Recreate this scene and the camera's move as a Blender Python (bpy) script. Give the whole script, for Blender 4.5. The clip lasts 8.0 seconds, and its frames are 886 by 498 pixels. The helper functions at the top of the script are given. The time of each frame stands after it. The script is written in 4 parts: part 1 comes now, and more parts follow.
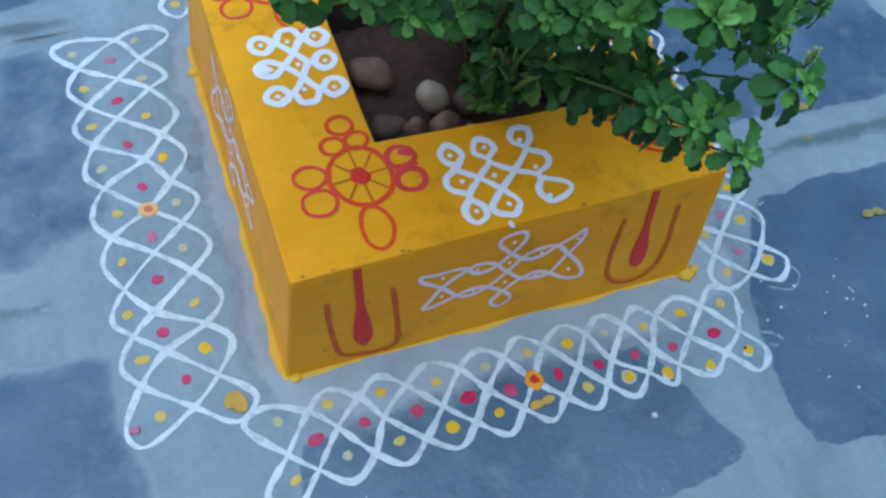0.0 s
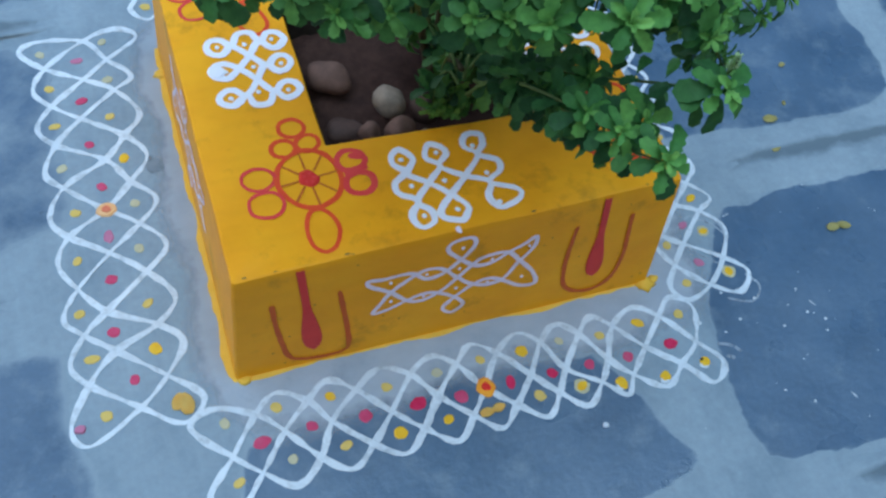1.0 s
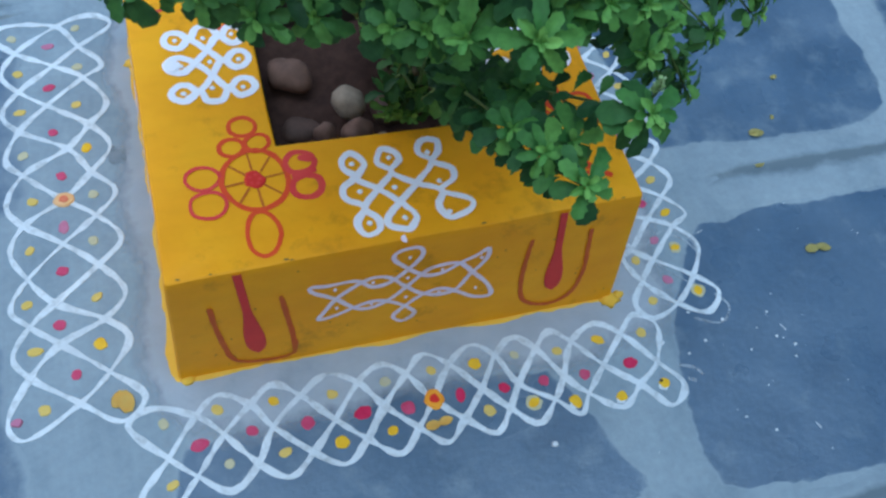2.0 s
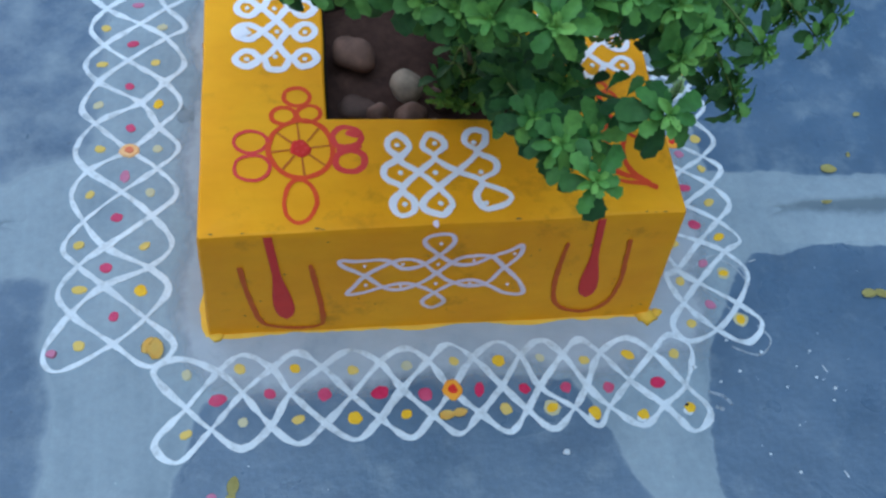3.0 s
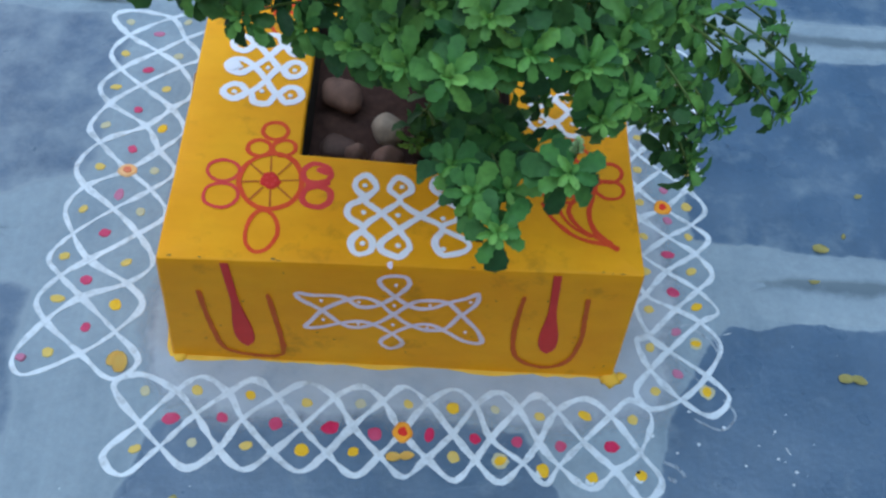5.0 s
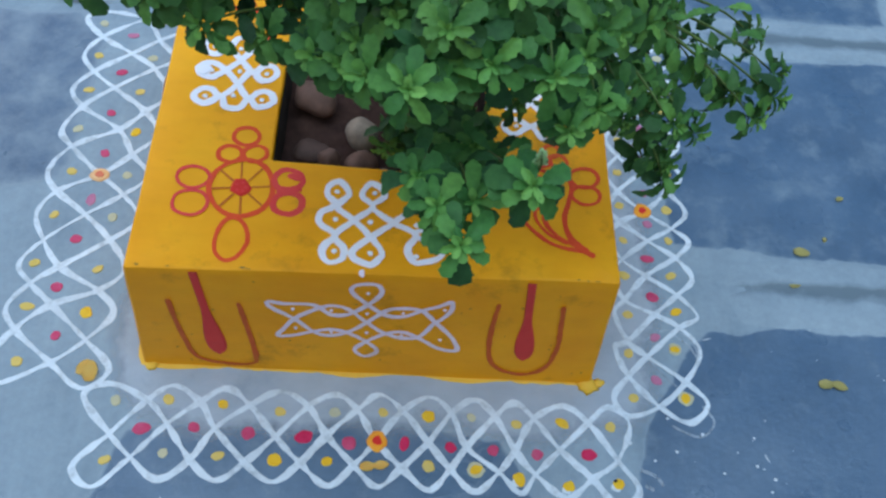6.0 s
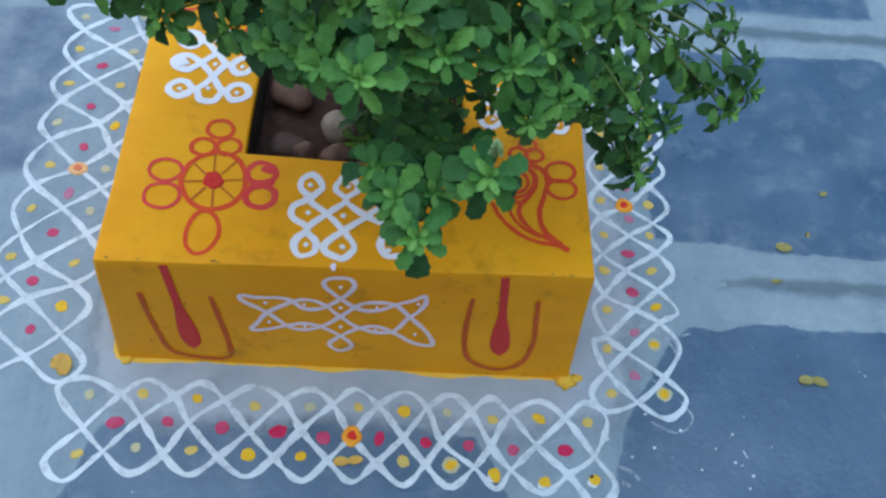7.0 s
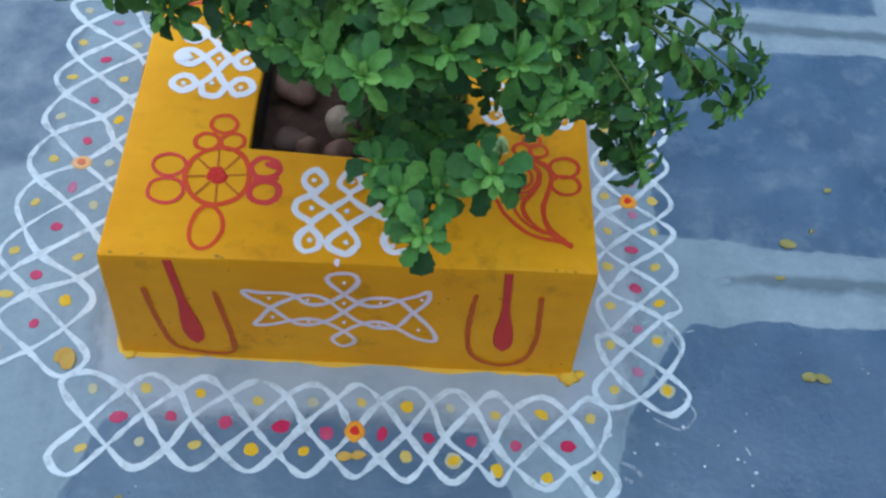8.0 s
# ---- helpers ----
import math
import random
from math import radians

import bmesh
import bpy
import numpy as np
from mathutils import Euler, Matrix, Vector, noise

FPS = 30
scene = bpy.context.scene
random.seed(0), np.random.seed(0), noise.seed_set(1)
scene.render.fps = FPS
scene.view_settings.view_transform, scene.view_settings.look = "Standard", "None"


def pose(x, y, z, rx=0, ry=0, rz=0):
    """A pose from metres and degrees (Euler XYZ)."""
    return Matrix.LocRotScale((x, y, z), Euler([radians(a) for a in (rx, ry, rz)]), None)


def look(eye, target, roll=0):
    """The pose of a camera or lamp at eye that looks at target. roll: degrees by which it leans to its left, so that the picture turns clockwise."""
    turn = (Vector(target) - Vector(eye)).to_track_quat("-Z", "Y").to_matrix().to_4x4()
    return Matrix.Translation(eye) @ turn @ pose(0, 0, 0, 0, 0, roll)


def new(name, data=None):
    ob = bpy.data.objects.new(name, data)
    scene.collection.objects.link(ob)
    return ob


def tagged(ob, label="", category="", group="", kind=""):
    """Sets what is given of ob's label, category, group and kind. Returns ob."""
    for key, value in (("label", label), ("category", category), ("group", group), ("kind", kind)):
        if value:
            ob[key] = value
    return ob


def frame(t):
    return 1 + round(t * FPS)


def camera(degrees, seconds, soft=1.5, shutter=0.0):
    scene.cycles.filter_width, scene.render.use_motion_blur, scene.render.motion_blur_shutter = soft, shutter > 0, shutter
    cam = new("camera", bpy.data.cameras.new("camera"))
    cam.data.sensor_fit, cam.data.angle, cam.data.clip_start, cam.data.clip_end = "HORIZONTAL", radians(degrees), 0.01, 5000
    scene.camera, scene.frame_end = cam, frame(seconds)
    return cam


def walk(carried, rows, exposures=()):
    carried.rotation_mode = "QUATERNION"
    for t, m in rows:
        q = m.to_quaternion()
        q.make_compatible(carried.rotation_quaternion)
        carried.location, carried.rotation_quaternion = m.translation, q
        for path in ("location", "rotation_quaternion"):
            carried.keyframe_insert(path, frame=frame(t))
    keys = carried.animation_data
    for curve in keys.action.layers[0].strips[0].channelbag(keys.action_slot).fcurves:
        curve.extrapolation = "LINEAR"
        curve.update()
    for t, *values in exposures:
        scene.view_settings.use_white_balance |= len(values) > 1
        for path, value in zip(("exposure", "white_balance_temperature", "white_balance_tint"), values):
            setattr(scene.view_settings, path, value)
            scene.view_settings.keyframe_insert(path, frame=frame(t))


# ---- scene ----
cam = camera(49.8, 8.0, soft=2.5)
PATH = [
    (0, (-0.128, -0.607, 1.344), (0.416, 0.343, -0.33), 12.1),
    (0.5, (-0.104, -0.638, 1.344), (0.431, 0.324, -0.325), 12.1),
    (1, (-0.046, -0.641, 1.346), (0.483, 0.335, -0.318), 12.0),
    (1.5, (0.022, -0.636, 1.337), (0.543, 0.34, -0.328), 12.2),
    (1.7, (0.051, -0.631, 1.346), (0.554, 0.334, -0.332), 12.5),
    (2.8, (0.14, -0.663, 1.34), (0.449, 0.35, -0.357), 10.3),
    (3, (0.165, -0.678, 1.34), (0.433, 0.354, -0.352), 10.2),
    (3.5, (0.205, -0.717, 1.357), (0.4, 0.364, -0.314), 9.7),
    (4, (0.248, -0.756, 1.357), (0.4, 0.359, -0.296), 9.1),
    (4.5, (0.287, -0.724, 1.357), (0.416, 0.399, -0.293), 8.8),
    (5, (0.322, -0.701, 1.363), (0.444, 0.426, -0.285), 8.5),
    (5.2, (0.332, -0.692, 1.365), (0.459, 0.433, -0.284), 8.6),
    (6.3, (0.365, -0.674, 1.355), (0.502, 0.443, -0.299), 9.0),
    (6.5, (0.38, -0.675, 1.353), (0.509, 0.442, -0.302), 8.6),
    (7, (0.395, -0.673, 1.353), (0.522, 0.439, -0.304), 8.7),
    (7.5, (0.391, -0.67, 1.349), (0.514, 0.433, -0.314), 8.7),
    (8, (0.393, -0.67, 1.354), (0.516, 0.431, -0.311), 8.8),
]
walk(cam, [(t, look(eye, target, roll)) for t, eye, target, roll in PATH],
     exposures=((0.0, 0.0, 5600, 4), (1.5, 0.0, 5650, 4), (3.0, 0.0, 5750, 6), (5.0, 0.02, 5850, 7), (6.5, 0.05, 5950, 7), (8.0, 0.05, 5980, 7)))

# ---- light: an evening sky with no direct sun ----
world = bpy.data.worlds.new("sky")
scene.world = world
world.use_nodes = True
wn = world.node_tree.nodes
sky = wn.new("ShaderNodeTexSky")
sky.sky_type, sky.sun_disc = "NISHITA", False
sky.sun_elevation, sky.sun_rotation = radians(32), radians(-45)
wn["Background"].inputs["Strength"].default_value = 0.125
world.node_tree.links.new(sky.outputs["Color"], wn["Background"].inputs["Color"])
sun_data = bpy.data.lights.new("sun", "SUN")
sun_data.energy, sun_data.angle, sun_data.color = 2.75, radians(68), (0.71, 0.87, 1.0)
sun = new("sun", sun_data)
sun.matrix_world = look((-0.02, -0.62, 2.6), (0, 0, 0))


# ---- materials ----
def node_mat(name):
    m = bpy.data.materials.new(name)
    m.use_nodes = True
    nt = m.node_tree
    return m, nt, nt.nodes["Principled BSDF"], nt.links


def add_noise(nt, scale, detail=4.0, rough=0.55, coords=None):
    n = nt.nodes.new("ShaderNodeTexNoise")
    n.inputs["Scale"].default_value = scale
    n.inputs["Detail"].default_value = detail
    n.inputs["Roughness"].default_value = rough
    if coords:
        nt.links.new(coords, n.inputs["Vector"])
    return n.outputs["Fac"]


def ramp(nt, fac, stops):
    r = nt.nodes.new("ShaderNodeValToRGB")
    el = r.color_ramp.elements
    el[0].position, el[0].color = stops[0][0], (*stops[0][1], 1)
    el[1].position, el[1].color = stops[-1][0], (*stops[-1][1], 1)
    for p, c in stops[1:-1]:
        e = el.new(p)
        e.color = (*c, 1)
    nt.links.new(fac, r.inputs["Fac"])
    return r.outputs["Color"]


def blend(nt, fac, a, b, mode="MIX"):
    m = nt.nodes.new("ShaderNodeMix")
    m.data_type, m.blend_type = "RGBA", mode
    for sock, v in ((m.inputs[0], fac), (m.inputs[6], a), (m.inputs[7], b)):
        if isinstance(v, (int, float)):
            sock.default_value = v
        elif isinstance(v, tuple):
            sock.default_value = (*v, 1)
        else:
            nt.links.new(v, sock)
    return m.outputs[2]


def bump(nt, bsdf, height, strength, dist):
    b = nt.nodes.new("ShaderNodeBump")
    b.inputs["Strength"].default_value, b.inputs["Distance"].default_value = strength, dist
    nt.links.new(height, b.inputs["Height"])
    nt.links.new(b.outputs["Normal"], bsdf.inputs["Normal"])


def place_coords(nt):
    return nt.nodes.new("ShaderNodeNewGeometry").outputs["Position"]


def stretched(nt, coords, by):
    v = nt.nodes.new("ShaderNodeVectorMath")
    v.operation = "MULTIPLY"
    v.inputs[1].default_value = by
    nt.links.new(coords, v.inputs[0])
    return v.outputs[0]


def stone_mat(name, dark, mid, light, dust, rough, smear=None):
    m, nt, bsdf, ln = node_mat(name)
    p = place_coords(nt)
    c = ramp(nt, add_noise(nt, 6.0, 9, 0.68, p), [(0.24, dark), (0.52, mid), (0.80, light)])
    fine = ramp(nt, add_noise(nt, 90.0, 3, 0.6, p), [(0.3, (0.93, 0.93, 0.93)), (0.7, (1.05, 1.05, 1.05))])
    c = blend(nt, 1.0, c, fine, "MULTIPLY")
    film = ramp(nt, add_noise(nt, 3.1, 10, 0.72, p), [(0.42, (0, 0, 0)), (0.82, (0.26, 0.26, 0.26))])
    c = blend(nt, film, c, dust)
    if rough < 0.5:
        # pale flecks and a few dark ones in the slate
        c = blend(nt, ramp(nt, add_noise(nt, 34.0, 9, 0.78, p), [(0.58, (0, 0, 0)), (0.74, (0.30, 0.30, 0.30))]), c, dust)
        c = blend(nt, ramp(nt, add_noise(nt, 52.0, 2, 0.5, p), [(0.74, (0, 0, 0)), (0.78, (0.5, 0.5, 0.5))]), c, (0.02, 0.03, 0.05))
    streak = None if smear else add_noise(nt, 1.0, 6, 0.65, stretched(nt, p, (16.0, 2.2, 1.0)))
    if streak:
        c = blend(nt, 1.0, c, ramp(nt, streak, [(0.3, (0.86, 0.88, 0.90)), (0.7, (1.10, 1.09, 1.08))]), "MULTIPLY")
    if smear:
        # slurry left on a slab towards its edges, or shade painted into a joint's groove
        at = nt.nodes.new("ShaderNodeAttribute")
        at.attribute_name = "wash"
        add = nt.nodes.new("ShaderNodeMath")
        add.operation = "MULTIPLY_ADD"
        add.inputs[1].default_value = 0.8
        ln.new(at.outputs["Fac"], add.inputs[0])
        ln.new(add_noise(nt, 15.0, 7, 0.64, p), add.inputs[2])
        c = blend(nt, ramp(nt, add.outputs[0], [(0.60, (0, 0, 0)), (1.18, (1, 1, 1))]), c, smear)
    ln.new(c, bsdf.inputs["Base Color"])
    r = ramp(nt, add_noise(nt, 7.0, 3, 0.5, p), [(0.3, (rough - 0.1,) * 3), (0.7, (rough + 0.15,) * 3)])
    ln.new(r, bsdf.inputs["Roughness"])
    bsdf.inputs["Specular IOR Level"].default_value = 0.8 if rough < 0.5 else 0.5
    bump(nt, bsdf, add_noise(nt, 45.0, 6, 0.65, p), 0.22 if rough > 0.5 else 0.3, 0.004)
    return m


SLATE = stone_mat("slate", (0.042, 0.081, 0.140), (0.064, 0.117, 0.193), (0.100, 0.161, 0.245), (0.24, 0.29, 0.34), 0.32, (0.225, 0.285, 0.335))
CEMENT = stone_mat("cement", (0.180, 0.236, 0.284), (0.270, 0.332, 0.380), (0.340, 0.402, 0.446), (0.150, 0.206, 0.256), 0.55)
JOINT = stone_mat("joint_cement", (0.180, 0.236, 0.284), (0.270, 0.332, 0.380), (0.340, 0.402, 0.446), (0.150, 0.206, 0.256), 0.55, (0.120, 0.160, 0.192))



def paint_mat(name, base, alt, rough=0.5, scale=14.0, grime=(0.2, 0.11, 0.02), grime_amount=0.35, relief=0.2):
    m, nt, bsdf, ln = node_mat(name)
    p = place_coords(nt)
    c = ramp(nt, add_noise(nt, scale, 4, 0.6, p), [(0.3, base), (0.7, alt)])
    dirt_shade = ramp(nt, add_noise(nt, 9.0, 7, 0.72, p), [(0.56, (0, 0, 0)), (0.78, (grime_amount,) * 3)])
    c = blend(nt, dirt_shade, c, grime)
    stretch = nt.nodes.new("ShaderNodeVectorMath")
    stretch.operation = "MULTIPLY"
    stretch.inputs[1].default_value = (14.0, 34.0, 30.0)
    ln.new(p, stretch.inputs[0])
    c = blend(nt, 1.0, c, ramp(nt, add_noise(nt, 1.0, 3, 0.6, stretch.outputs[0]), [(0.3, (0.955, 0.95, 0.94)), (0.7, (1.03, 1.03, 1.03))]), "MULTIPLY")
    ln.new(c, bsdf.inputs["Base Color"])
    bsdf.inputs["Roughness"].default_value = rough
    bsdf.inputs["Specular IOR Level"].default_value = 0.22
    bump(nt, bsdf, add_noise(nt, 70.0, 5, 0.6, p), relief, 0.003)
    return m


PLASTER = paint_mat("plaster", (0.30, 0.30, 0.29), (0.36, 0.36, 0.35), 0.85, 3.0, (0.2, 0.2, 0.19), 0.5, 0.6)
CREAM = paint_mat("ochre_bounce", (0.44, 0.30, 0.17), (0.50, 0.36, 0.22), 0.85, 3.0, (0.4, 0.27, 0.15), 0.5, 0.6)
YELLOW = paint_mat("yellow_paint", (0.89, 0.350, 0.002), (0.96, 0.432, 0.006), 0.5, 6.0, (0.34, 0.15, 0.008), 0.75)
SPILL = paint_mat("yellow_paint_spill", (0.78, 0.43, 0.03), (0.84, 0.50, 0.06), 0.6, 25.0, (0.45, 0.36, 0.2), 0.6)
WHITE = paint_mat("white_paint", (0.71, 0.765, 0.82), (0.81, 0.86, 0.905), 0.65, 40.0, (0.50, 0.54, 0.58), 0.6)
# white paint of the planter's drawings, with warm bounce from the yellow mixed in
WARM_WHITE = paint_mat("bounce_tinted_white", (0.90, 0.85, 0.89), (0.94, 0.90, 0.93), 0.6, 55.0, (0.6, 0.45, 0.3), 0.4)
LILAC = paint_mat("pale_lilac_paint", (0.92, 0.75, 0.85), (0.95, 0.82, 0.90), 0.6, 40.0, (0.5, 0.3, 0.15), 0.6)
ORANGE_RED = paint_mat("orange_red_paint", (0.74, 0.060, 0.014), (0.82, 0.088, 0.020), 0.5, 30.0, (0.6, 0.2, 0.02), 0.5)
PINK_RED = paint_mat("pink_red_paint", (0.72, 0.045, 0.042), (0.80, 0.070, 0.058), 0.5, 30.0, (0.6, 0.2, 0.05), 0.5)
SPOKE = paint_mat("thin_red_paint", (0.52, 0.11, 0.012), (0.60, 0.15, 0.014), 0.5, 40.0, (0.7, 0.28, 0.01), 0.6)
U_LINE = paint_mat("brown_red_paint", (0.58, 0.092, 0.010), (0.65, 0.120, 0.014), 0.5, 30.0, (0.5, 0.18, 0.01), 0.5)
MAROON = paint_mat("maroon_paint", (0.64, 0.036, 0.034), (0.72, 0.052, 0.040), 0.5, 30.0, (0.4, 0.15, 0.02), 0.4)
RED_DOT = [paint_mat("crimson_powder", (0.53, 0.018, 0.075), (0.62, 0.035, 0.110), 0.8, 60.0, (0.5, 0.2, 0.25), 0.4),
           paint_mat("thin_crimson_powder", (0.50, 0.050, 0.120), (0.60, 0.085, 0.175), 0.8, 60.0, (0.45, 0.25, 0.32), 0.5),
           paint_mat("rubbed_crimson_powder", (0.46, 0.15, 0.25), (0.54, 0.21, 0.32), 0.8, 60.0, (0.42, 0.32, 0.40), 0.6)]
YELLOW_DOT = [paint_mat("turmeric_powder", (0.78, 0.42, 0.015), (0.85, 0.52, 0.030), 0.8, 60.0, (0.5, 0.45, 0.25), 0.4),
              paint_mat("thin_turmeric_powder", (0.64, 0.45, 0.10), (0.72, 0.52, 0.15), 0.8, 60.0, (0.5, 0.46, 0.30), 0.5),
              paint_mat("rubbed_turmeric_powder", (0.50, 0.46, 0.29), (0.57, 0.52, 0.34), 0.8, 60.0, (0.46, 0.48, 0.42), 0.6)]
ORANGE_DOT = paint_mat("orange_petal", (0.97, 0.60, 0.13), (0.98, 0.70, 0.20), 0.7, 60.0, (0.8, 0.4, 0.1), 0.3)
GROOVE = paint_mat("groove_dirt", (0.215, 0.255, 0.295), (0.265, 0.305, 0.345), 0.9, 30.0, (0.32, 0.36, 0.40), 1.0)
MARIGOLD = [paint_mat("marigold_powder", (0.86, 0.30, 0.02), (0.93, 0.40, 0.04), 0.8, 60.0, (0.8, 0.5, 0.2), 0.4),
            paint_mat("rubbed_marigold_powder", (0.78, 0.40, 0.15), (0.84, 0.50, 0.24), 0.8, 60.0, (0.62, 0.52, 0.42), 0.7)]
PEACH = paint_mat("rubbed_vermilion_powder", (0.66, 0.15, 0.08), (0.72, 0.22, 0.12), 0.8, 60.0, (0.7, 0.4, 0.2), 0.6)
CENTRE = paint_mat("vermilion_powder", (0.66, 0.028, 0.022), (0.74, 0.045, 0.030), 0.8, 60.0, (0.6, 0.2, 0.05), 0.4)
DRY_PETAL = paint_mat("dried_petal", (0.52, 0.45, 0.15), (0.63, 0.56, 0.22), 0.75, 60.0, (0.34, 0.27, 0.12), 0.6)
LINING = paint_mat("dark_mortar", (0.035, 0.026, 0.02), (0.06, 0.045, 0.035), 0.85, 30.0, (0.02, 0.015, 0.01), 0.6, 0.8)
SOIL = paint_mat("moist_soil", (0.050, 0.024, 0.018), (0.085, 0.042, 0.030), 0.9, 60.0, (0.015, 0.01, 0.008), 0.7, 1.0)
BARK = paint_mat("stem_bark", (0.06, 0.045, 0.02), (0.11, 0.085, 0.04), 0.8, 60.0, (0.03, 0.02, 0.01), 0.5)
GREEN_STEM = paint_mat("green_stem", (0.08, 0.13, 0.03), (0.13, 0.19, 0.05), 0.6, 60.0, (0.06, 0.06, 0.02), 0.4)


def thin_coat(m, most, scale=75.0):
    """Lets the ground show through where the coat is thin."""
    nt = m.node_tree
    out = nt.nodes["Material Output"]
    p = place_coords(nt)
    worn = ramp(nt, add_noise(nt, scale, 6, 0.7, p), [(0.48, (0, 0, 0)), (0.72, (most,) * 3)])
    wide = ramp(nt, add_noise(nt, 7.0, 3, 0.6, p), [(0.40, (0.03, 0.03, 0.03)), (0.66, (most * 0.55,) * 3)])
    both = blend(nt, 1.0, worn, wide, "ADD")
    clear = nt.nodes.new("ShaderNodeBsdfTransparent")
    mix = nt.nodes.new("ShaderNodeMixShader")
    nt.links.new(both, mix.inputs[0])
    nt.links.new(nt.nodes["Principled BSDF"].outputs[0], mix.inputs[1])
    nt.links.new(clear.outputs[0], mix.inputs[2])
    nt.links.new(mix.outputs[0], out.inputs["Surface"])


YELLOW.node_tree.nodes["Principled BSDF"].inputs["Specular IOR Level"].default_value = 0.18
thin_coat(WHITE, 0.42, 40.0)
thin_coat(GROOVE, 0.8, 34.0)
thin_coat(LILAC, 0.10)


def pebble_mat(name, tone):
    m, nt, bsdf, ln = node_mat(name)
    p = place_coords(nt)
    c = blend(nt, 1.0, tone, ramp(nt, add_noise(nt, 38, 6, 0.7, p), [(0.3, (0.6, 0.58, 0.56)), (0.7, (1.25, 1.2, 1.15))]), "MULTIPLY")
    ln.new(c, bsdf.inputs["Base Color"])
    bsdf.inputs["Roughness"].default_value = 0.75
    bump(nt, bsdf, add_noise(nt, 120.0, 5, 0.6, p), 0.4, 0.002)
    return m


PEBBLES = [pebble_mat("brown_pebble", (0.19, 0.100, 0.070)), pebble_mat("pale_pebble", (0.34, 0.26, 0.19)), pebble_mat("dark_pebble", (0.12, 0.064, 0.046))]


def leaf_mat(name, dark, mid, light, island):
    m, nt, bsdf, ln = node_mat(name)
    if island:
        rnd = nt.nodes.new("ShaderNodeNewGeometry").outputs["Random Per Island"]
    else:
        rnd = nt.nodes.new("ShaderNodeObjectInfo").outputs["Random"]
    c = ramp(nt, rnd, [(0.0, dark), (0.55, mid), (1.0, light)])
    p = place_coords(nt)
    c = blend(nt, 1.0, c, ramp(nt, add_noise(nt, 120, 4, 0.6, p), [(0.3, (0.8, 0.8, 0.8)), (0.7, (1.18, 1.15, 1.1))]), "MULTIPLY")
    ln.new(c, bsdf.inputs["Base Color"])
    bsdf.inputs["Roughness"].default_value = 0.55
    bsdf.inputs["Specular IOR Level"].default_value = 0.22
    bump(nt, bsdf, add_noise(nt, 260.0, 3, 0.5, p), 0.35, 0.002)
    tr = nt.nodes.new("ShaderNodeBsdfTranslucent")
    ln.new(c, tr.inputs["Color"])
    mix = nt.nodes.new("ShaderNodeMixShader")
    mix.inputs[0].default_value = 0.22
    ln.new(bsdf.outputs[0], mix.inputs[1])
    ln.new(tr.outputs[0], mix.inputs[2])
    ln.new(mix.outputs[0], nt.nodes["Material Output"].inputs["Surface"])
    return m


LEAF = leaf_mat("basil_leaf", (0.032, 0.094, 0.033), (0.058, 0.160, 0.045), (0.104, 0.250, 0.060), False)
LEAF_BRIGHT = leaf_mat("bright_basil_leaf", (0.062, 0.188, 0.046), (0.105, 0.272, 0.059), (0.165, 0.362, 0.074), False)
# mass tones are darker: shade among the inner leaves is put into them
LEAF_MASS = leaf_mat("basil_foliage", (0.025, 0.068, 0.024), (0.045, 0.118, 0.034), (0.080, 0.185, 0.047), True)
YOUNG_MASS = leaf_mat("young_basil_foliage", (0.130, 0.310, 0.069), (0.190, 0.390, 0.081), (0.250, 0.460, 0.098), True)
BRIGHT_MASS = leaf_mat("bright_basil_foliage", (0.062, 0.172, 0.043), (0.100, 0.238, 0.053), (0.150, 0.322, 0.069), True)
LEAF_YOUNG = leaf_mat("young_basil_leaf", (0.140, 0.350, 0.081), (0.190, 0.420, 0.092), (0.250, 0.490, 0.115), False)


# ---- helpers for building ----
def part(name, bm, material, parent=None, label="", smooth=False):
    me = bpy.data.meshes.new(name)
    bmesh.ops.recalc_face_normals(bm, faces=bm.faces)
    bm.to_mesh(me)
    bm.free()
    me.materials.append(material)
    if smooth:
        me.polygons.foreach_set("use_smooth", [True] * len(me.polygons))
    ob = new(name, me)
    if parent:
        ob.parent = parent
    if label:
        tagged(ob, label)
    return ob


def shared(name, me, parent, m):
    ob = new(name, me)
    ob.parent = parent
    ob.matrix_basis = m
    return ob


def spline(pts, closed, steps=6):
    """A smooth line through plan points."""
    n = len(pts)
    out = []
    for i in range(n if closed else n - 1):
        if closed:
            q = [pts[(i + j) % n] for j in (-1, 0, 1, 2)]
        else:
            q = [pts[max(0, min(n - 1, i + j))] for j in (-1, 0, 1, 2)]
        for k in range(steps):
            t = k / steps
            out.append(tuple(0.5 * (2 * b + (c - a) * t + (2 * a - 5 * b + 4 * c - d) * t * t + (3 * b - a - 3 * c + d) * t ** 3)
                             for a, b, c, d in zip(*q)))
    if not closed:
        out.append(tuple(pts[-1]))
    return out


